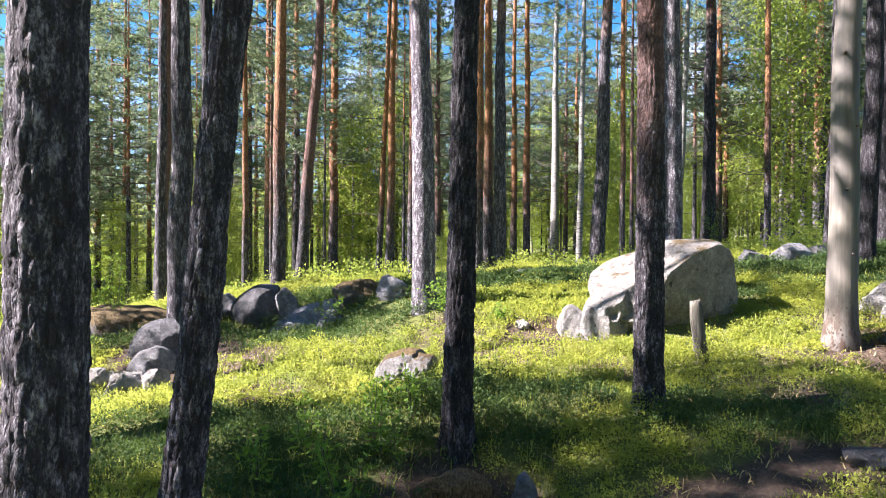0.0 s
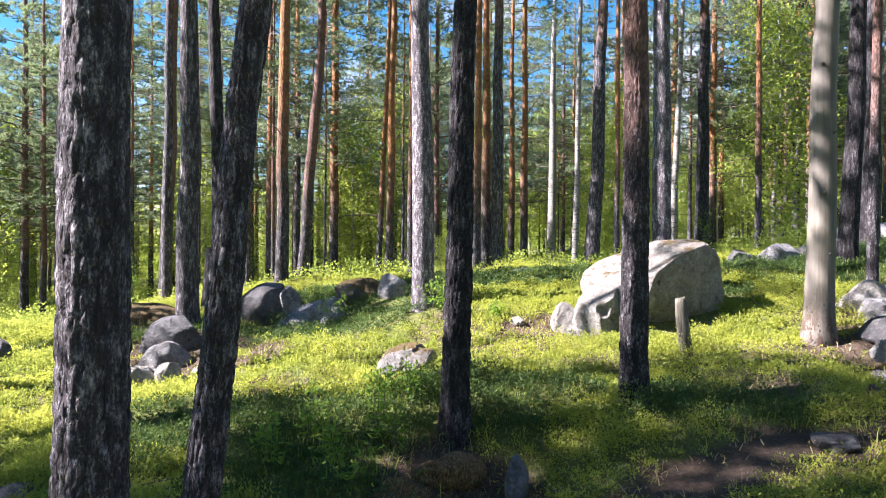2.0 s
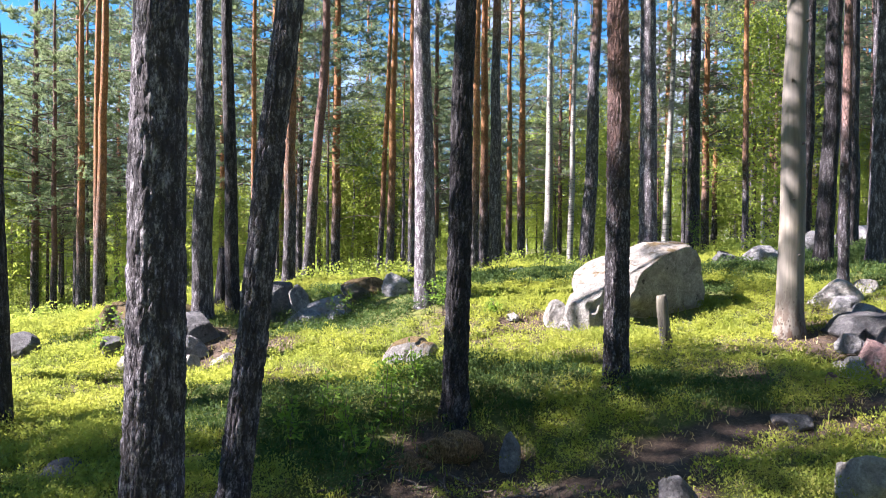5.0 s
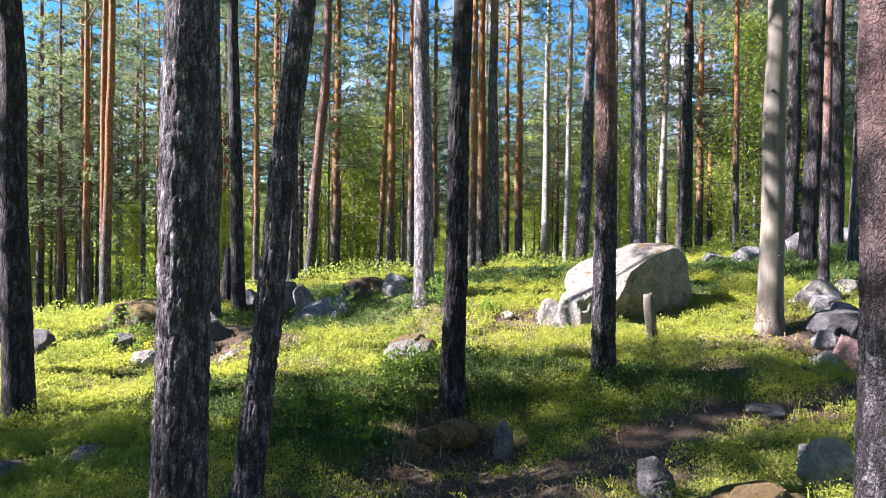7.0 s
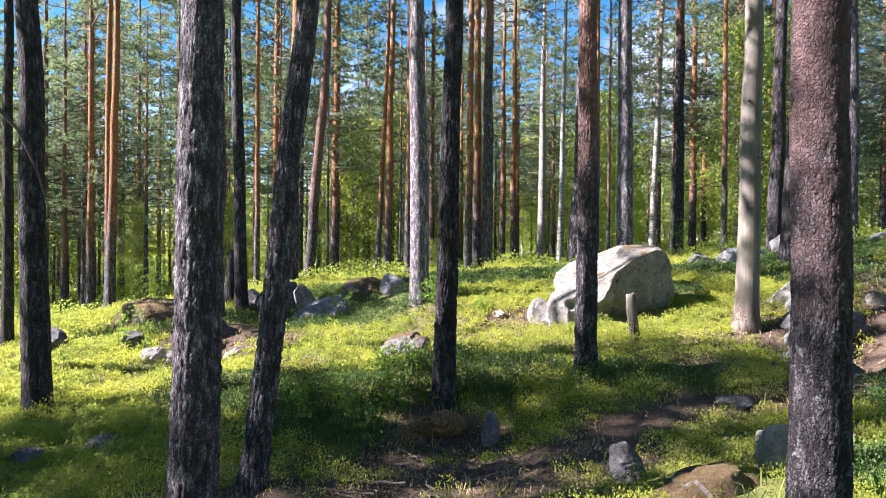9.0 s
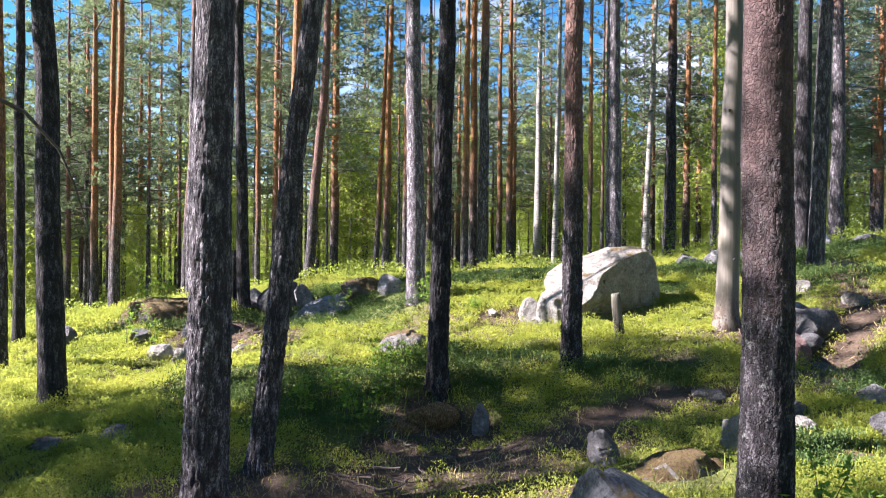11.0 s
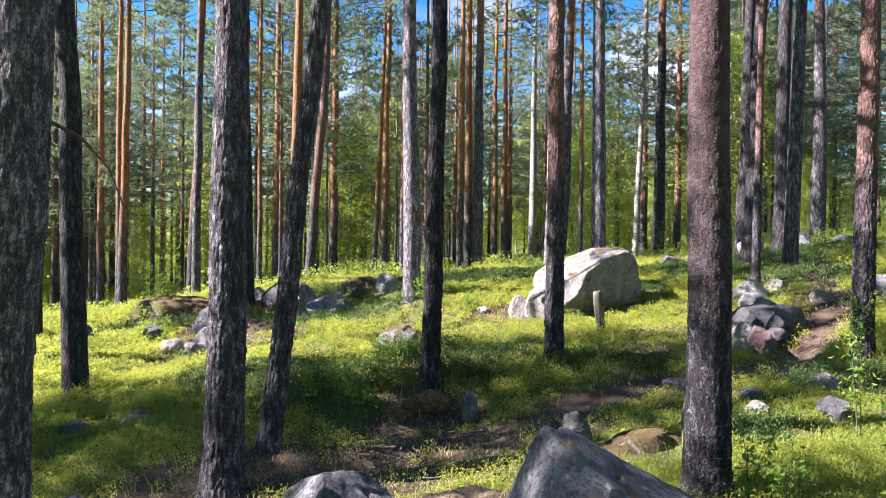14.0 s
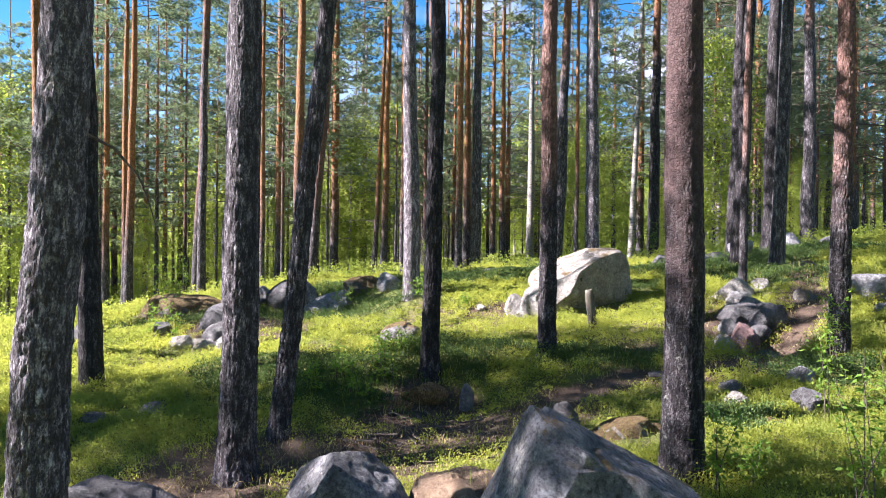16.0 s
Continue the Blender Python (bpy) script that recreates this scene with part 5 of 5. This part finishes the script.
for k, (x, y, ln, a) in enumerate([(-3.3, 4.7, 1.0, 0.5), (-4.2, 4.2, 0.8, 1.9), (-2.6, 5.2, 0.7, 0.2), (-0.5, 5.0, 0.6, 0.4), (-0.3, 4.8, 0.5, 2.4), (0.3, 5.0, 0.45, 0.1), (-2.9, 2.9, 0.6, 0.9), (-1.3, 2.7, 0.5, 2.2), (1.0, 3.2, 0.4, 0.3), (1.4, 8.7, 0.6, 0.2), (5.2, 7.6, 0.6, 2.6), (-3.2, 9.6, 0.7, 0.3)]):
    fallen_stick(x, y, ln, a, 400 + k)


for k in range(26):
    rr = np.random.RandomState(700 + k)
    fallen_stick(-0.9 + 1.9 * rr.rand(), 2.9 + 2.2 * rr.rand(), 0.25 + 0.35 * rr.rand(), 3.1 * rr.rand(), 440 + k)


def litter_material():
    n = Nodes("needle_litter")
    b = n.noise(60, 6, 0.8, n.mapped((1, 1, 0.4)))
    c = n.ramp(b, (0.34, (0.03, 0.02, 0.012)), (0.5, (0.15, 0.095, 0.045)), (0.68, (0.36, 0.25, 0.13)))
    return n.finish(c, 0.95, b, 0.9, 0.03)


LITTER = litter_material()


def sandy_soil():
    n = Nodes("sandy_soil")
    b = n.noise(40, 6, 0.8)
    c = n.ramp(n.noise(5, 4, 0.6), (0.35, (0.13, 0.09, 0.06)), (0.65, (0.27, 0.2, 0.14)))
    c = n.mix(0.6, c, n.ramp(b, (0.3, 0.35), (0.65, 1.25)), "MULTIPLY")
    return n.finish(c, 0.95, b, 0.9, 0.03)


SAND = sandy_soil()
for k, (x, y, size, up) in enumerate([(0.45, 1.75, (0.9, 1.1, 0.5), 0.07), (0.2, 0.75, (0.7, 0.9, 0.4), 0.06)]):
    me = rock_mesh("earth_mound", size, 520 + k, rough=0.14, random_cuts=0, chips=0)
    ob = part("earth_mound", me, SAND)
    ob.location = (x, y, gz(x, y) + up - size[2] * 0.5)
    tagged(ob, "low bank of bare sandy soil beside a boulder", "mound", "earth mounds")
for k, (x, y, size, top) in enumerate([(0.06, 5.35, (0.6, 0.42, 0.34), 0.02), (-0.32, 5.15, (0.5, 0.35, 0.24), -0.17)] ):
    me = rock_mesh("earth_mound", size, 500 + k, rough=0.22, random_cuts=1, chips=0)
    ob = part("earth_mound", me, LITTER)
    ob.location = (x, y, top - size[2] * 0.45)
    tagged(ob, "low mound of earth under brown needle litter", "mound", "earth mounds")
